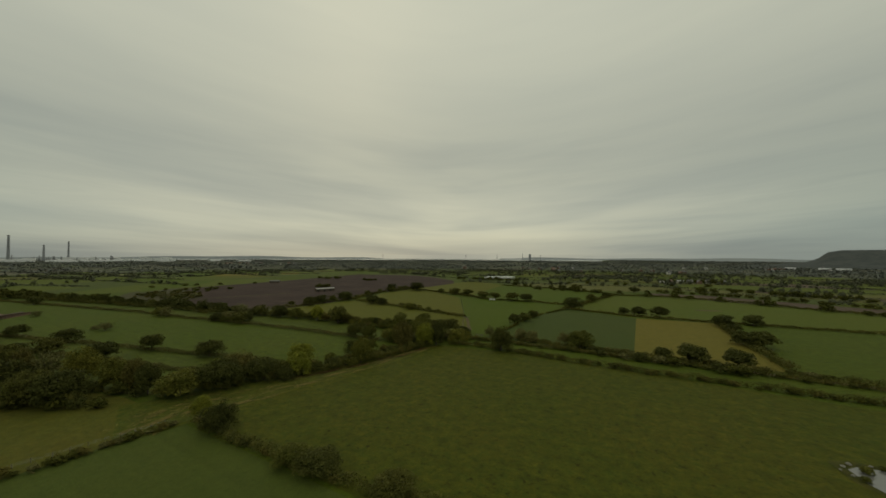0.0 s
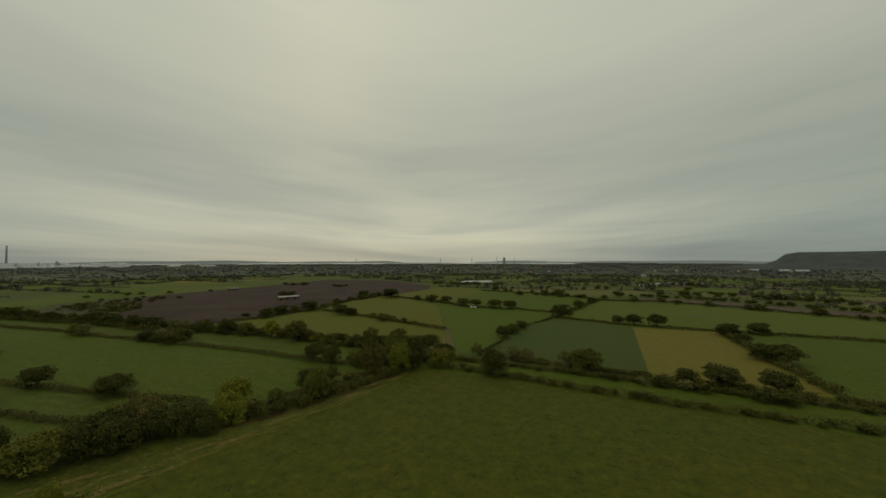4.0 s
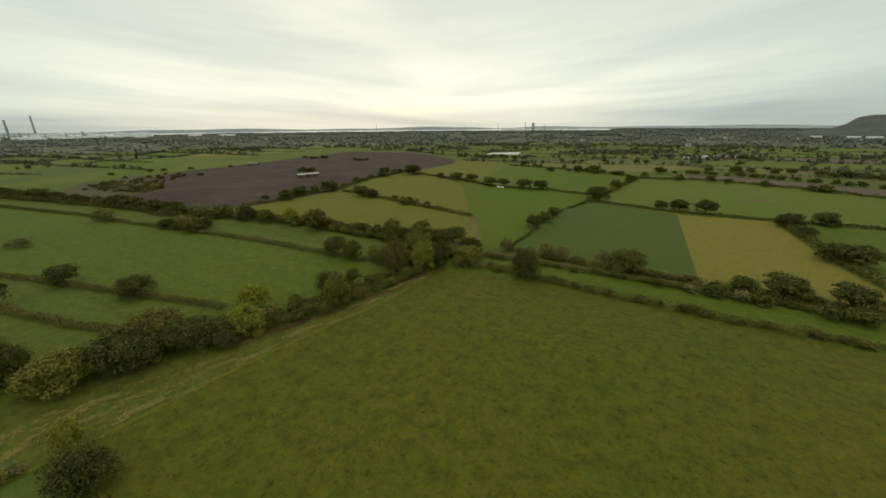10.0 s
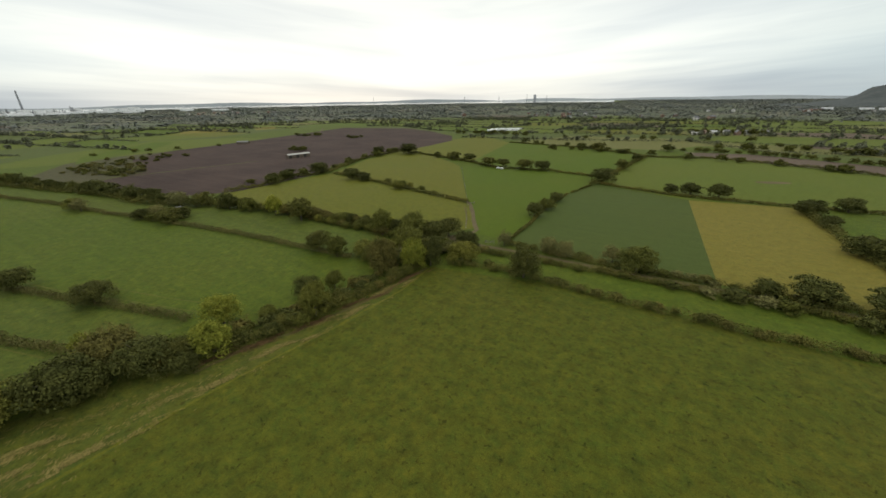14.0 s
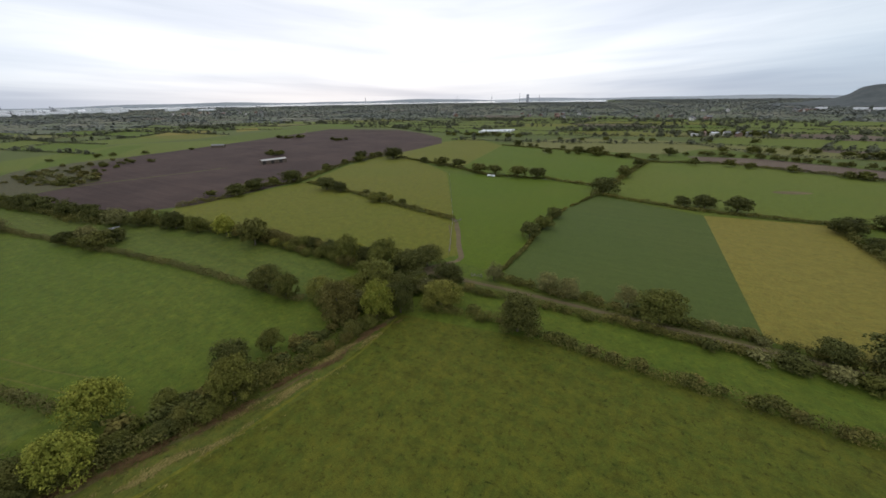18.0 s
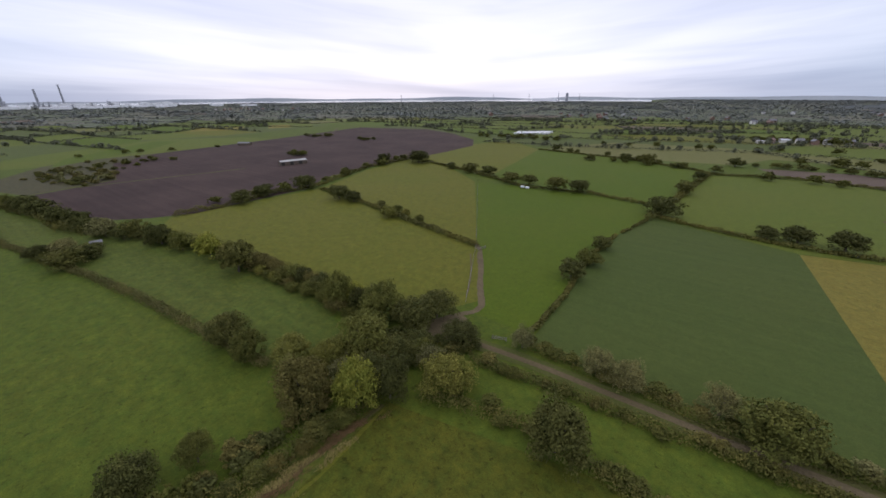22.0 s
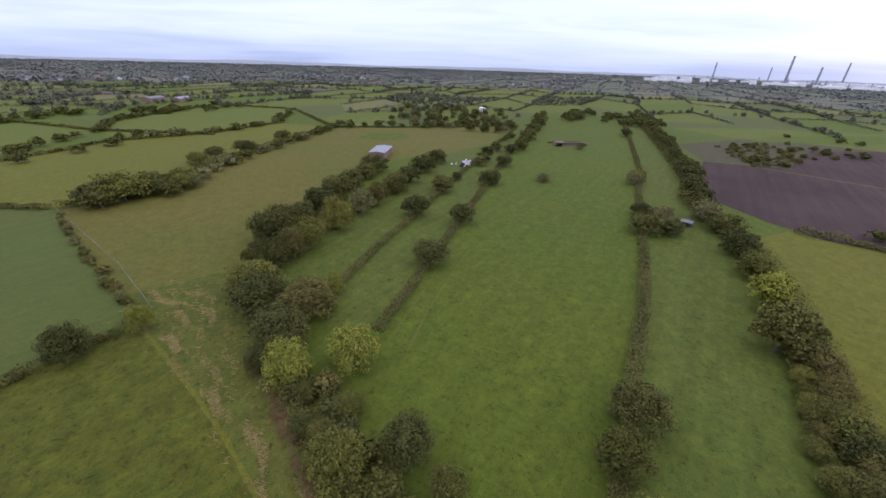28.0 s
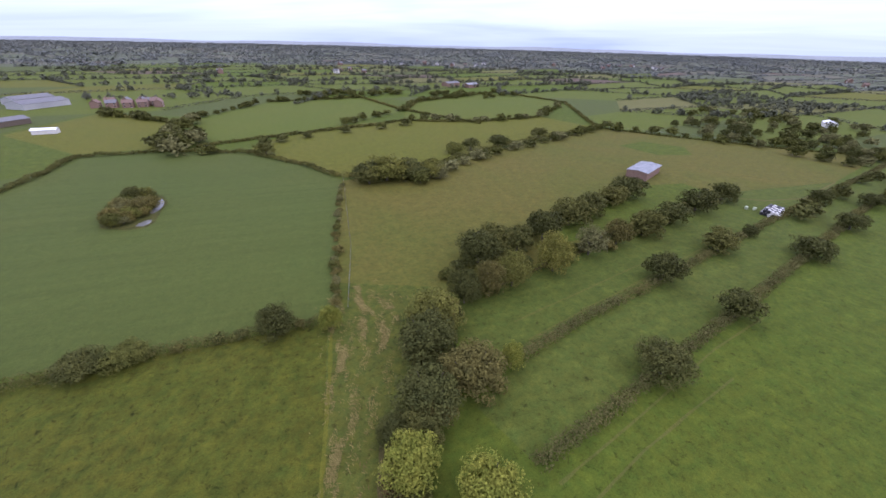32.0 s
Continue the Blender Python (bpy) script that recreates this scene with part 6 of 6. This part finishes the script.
for k in range(26):
    x, y = place(works.choice((90, 86, 84, 82, 80, 77)) + works.uniform(-2.5, 2.5), works.uniform(2950, 3200))
    m = pose(x, y, 0, 0, 0, works.uniform(0, 90)) @ Matrix.Diagonal((1, 1, works.uniform(0.5, 1.25), 1))
    if k:
        copy_thing(COLUMN, m)
    else:
        COLUMN.matrix_basis = m
for k in range(16):
    x, y = place(works.uniform(62, 100), works.uniform(2700, 3000))
    shed("works_building", "long pale refinery building", x, y, works.uniform(50, 120), works.uniform(20, 35), works.uniform(8, 14), 2, works.uniform(60, 110), M_WHITE, M_TIN, 0, "works")


def power_block():
    root = tagged(new("works_tower"), "tall dark works tower on the skyline", "tower")
    bm = bmesh.new()
    box(bm, 0, 0, 34, 26, 22, 68, 0.3, 1.0)
    part("block", bm, M_GREY, root)
    for k in range(5):
        bm = bmesh.new()
        box(bm, 0, 0, 10 + k * 12, 26.6, 22.6, 1.2, 0.3)
        part("floor_band", bm, M_CONC, root)
    root.location = (*place(18.6, 4300, 27, 172), 0)
    for yaw, height in ((19.7, 78), (23.6, 64), (17.0, 58), (28.5, 60), (41.5, 62)):
        mast = tagged(new("mast"), "thin dark works mast on the skyline", "mast", "skyline masts")
        bm = bmesh.new()
        limb(bm, (0, 0, 0), (0, 0, height), 3.0, 1.8, 8, 0, 2)
        part("shaft", bm, M_GREY, mast)
        mast.location = (*place(yaw, 4300, 27, 172), 0)
    for k in range(6):
        x, y = place(20.2 + k * 0.5, 4250 + 20 * k, 27, 172)
        shed("works_building", "pale works building on the skyline", x, y, 60, 30, 14, 5, 10, M_WHITE, M_TIN, 0, "works")


power_block()


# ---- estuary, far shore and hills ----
# backdrop hills: haze is painted as a pale blue-grey base colour
M_HAZE = plain("far_hills_haze_tint", (0.23, 0.255, 0.27), (0.28, 0.30, 0.305), 0.004, 0.95, 0.05, 0.0, 0.0)
# dark woodland tone with the blue of distance haze put into it
M_WOODHILLHAZE = plain("wooded_hillside_haze_tint", (0.062, 0.070, 0.070), (0.092, 0.100, 0.096), 0.018, 0.95, 0.05, 0.0, 0.0, 0.09)


def sector(name, label, yaw0, yaw1, near, far, z, material, category):
    n = 40
    verts, faces = [], []
    for k in range(n + 1):
        yaw = yaw0 + (yaw1 - yaw0) * k / n
        wave = 60 * math.sin(k * 0.7) + 40 * math.sin(k * 1.9)
        verts += [(*place(yaw, near + wave), z), (*place(yaw, far), z)]
    faces = [(2 * k, 2 * k + 1, 2 * k + 3, 2 * k + 2) for k in range(n)]
    tagged(part_arrays(name, verts, faces, material), label, category, kind="structure")


sector("water", "pale tidal estuary beyond the fields", 8, 84, 3560, 4920, 0.6, M_ESTUARY, "estuary")


def ridge(name, label, yaw0, yaw1, away, height, depth, material, seed, rough=0.35):
    """A low rounded ridge across the skyline."""
    n, rows = 160, 6
    verts, faces = [], []
    for k in range(n + 1):
        yaw = yaw0 + (yaw1 - yaw0) * k / n
        edge = min(1.0, k / 14, (n - k) / 14)
        h = height * edge * (1 + rough * (math.sin(yaw * 0.21 + seed) + 0.5 * math.sin(yaw * 0.53 + 2 * seed) + 0.25 * noise.noise((yaw * 0.9, seed, 0))))
        for j in range(rows + 1):
            f = j / rows
            verts.append((*place(yaw, away + depth * (f - 1)), max(0.0, h) * math.sin(f * math.pi / 2)))
    for k in range(n):
        for j in range(rows):
            a = k * (rows + 1) + j
            faces.append((a, a + 1, a + rows + 2, a + rows + 1))
    tagged(part_arrays(name, verts, faces, material), label, "hills", kind="structure")


ridge("backdrop_hills", "low hills of the far shore coloured blue-grey for haze", 22, 86, 4960, 22, 60, M_HAZE, 1.0)
ridge("backdrop_hills", "low skyline hills coloured blue-grey for haze", 84, 215, 4960, 26, 420, M_HAZE, 2.0, 0.25)
ridge("backdrop_hills", "low town hills on the skyline coloured blue-grey for haze", -42, 24, 4950, 25, 420, M_HAZE, 3.0, 0.25)


def hill_height(yaw, f):
    """The hill's height at a bearing and at a share of its depth."""
    prof = float(np.interp(-yaw, [8, 10.5, 13.2, 14.2, 14.9, 15.9, 20, 27, 36, 47], [0, 4, 22, 43, 74, 85, 86, 92, 80, 40]))
    return prof * math.sin(min(1.0, f * 1.6) * math.pi / 2) ** 1.6


def wooded_hill():
    """A long hill that ends in a steep crag."""
    n, rows = 160, 16
    verts, faces = [], []
    for k in range(n + 1):
        yaw = -7 - 40 * k / n
        for j in range(rows + 1):
            f = j / rows
            z = hill_height(yaw, f) + (2.0 * noise.noise((k * 0.3, j * 0.7, 2)) if j else -0.5)
            verts.append((*place(yaw, 2250 + 700 * f, 45, 130), max(-0.5, z)))
    for k in range(n):
        for j in range(rows):
            a = k * (rows + 1) + j
            faces.append((a, a + 1, a + rows + 2, a + rows + 1))
    tagged(part_arrays("hill", verts, faces, M_WOODHILLHAZE), "wooded sandstone hill with a steep crag", "hill", kind="structure")


wooded_hill()
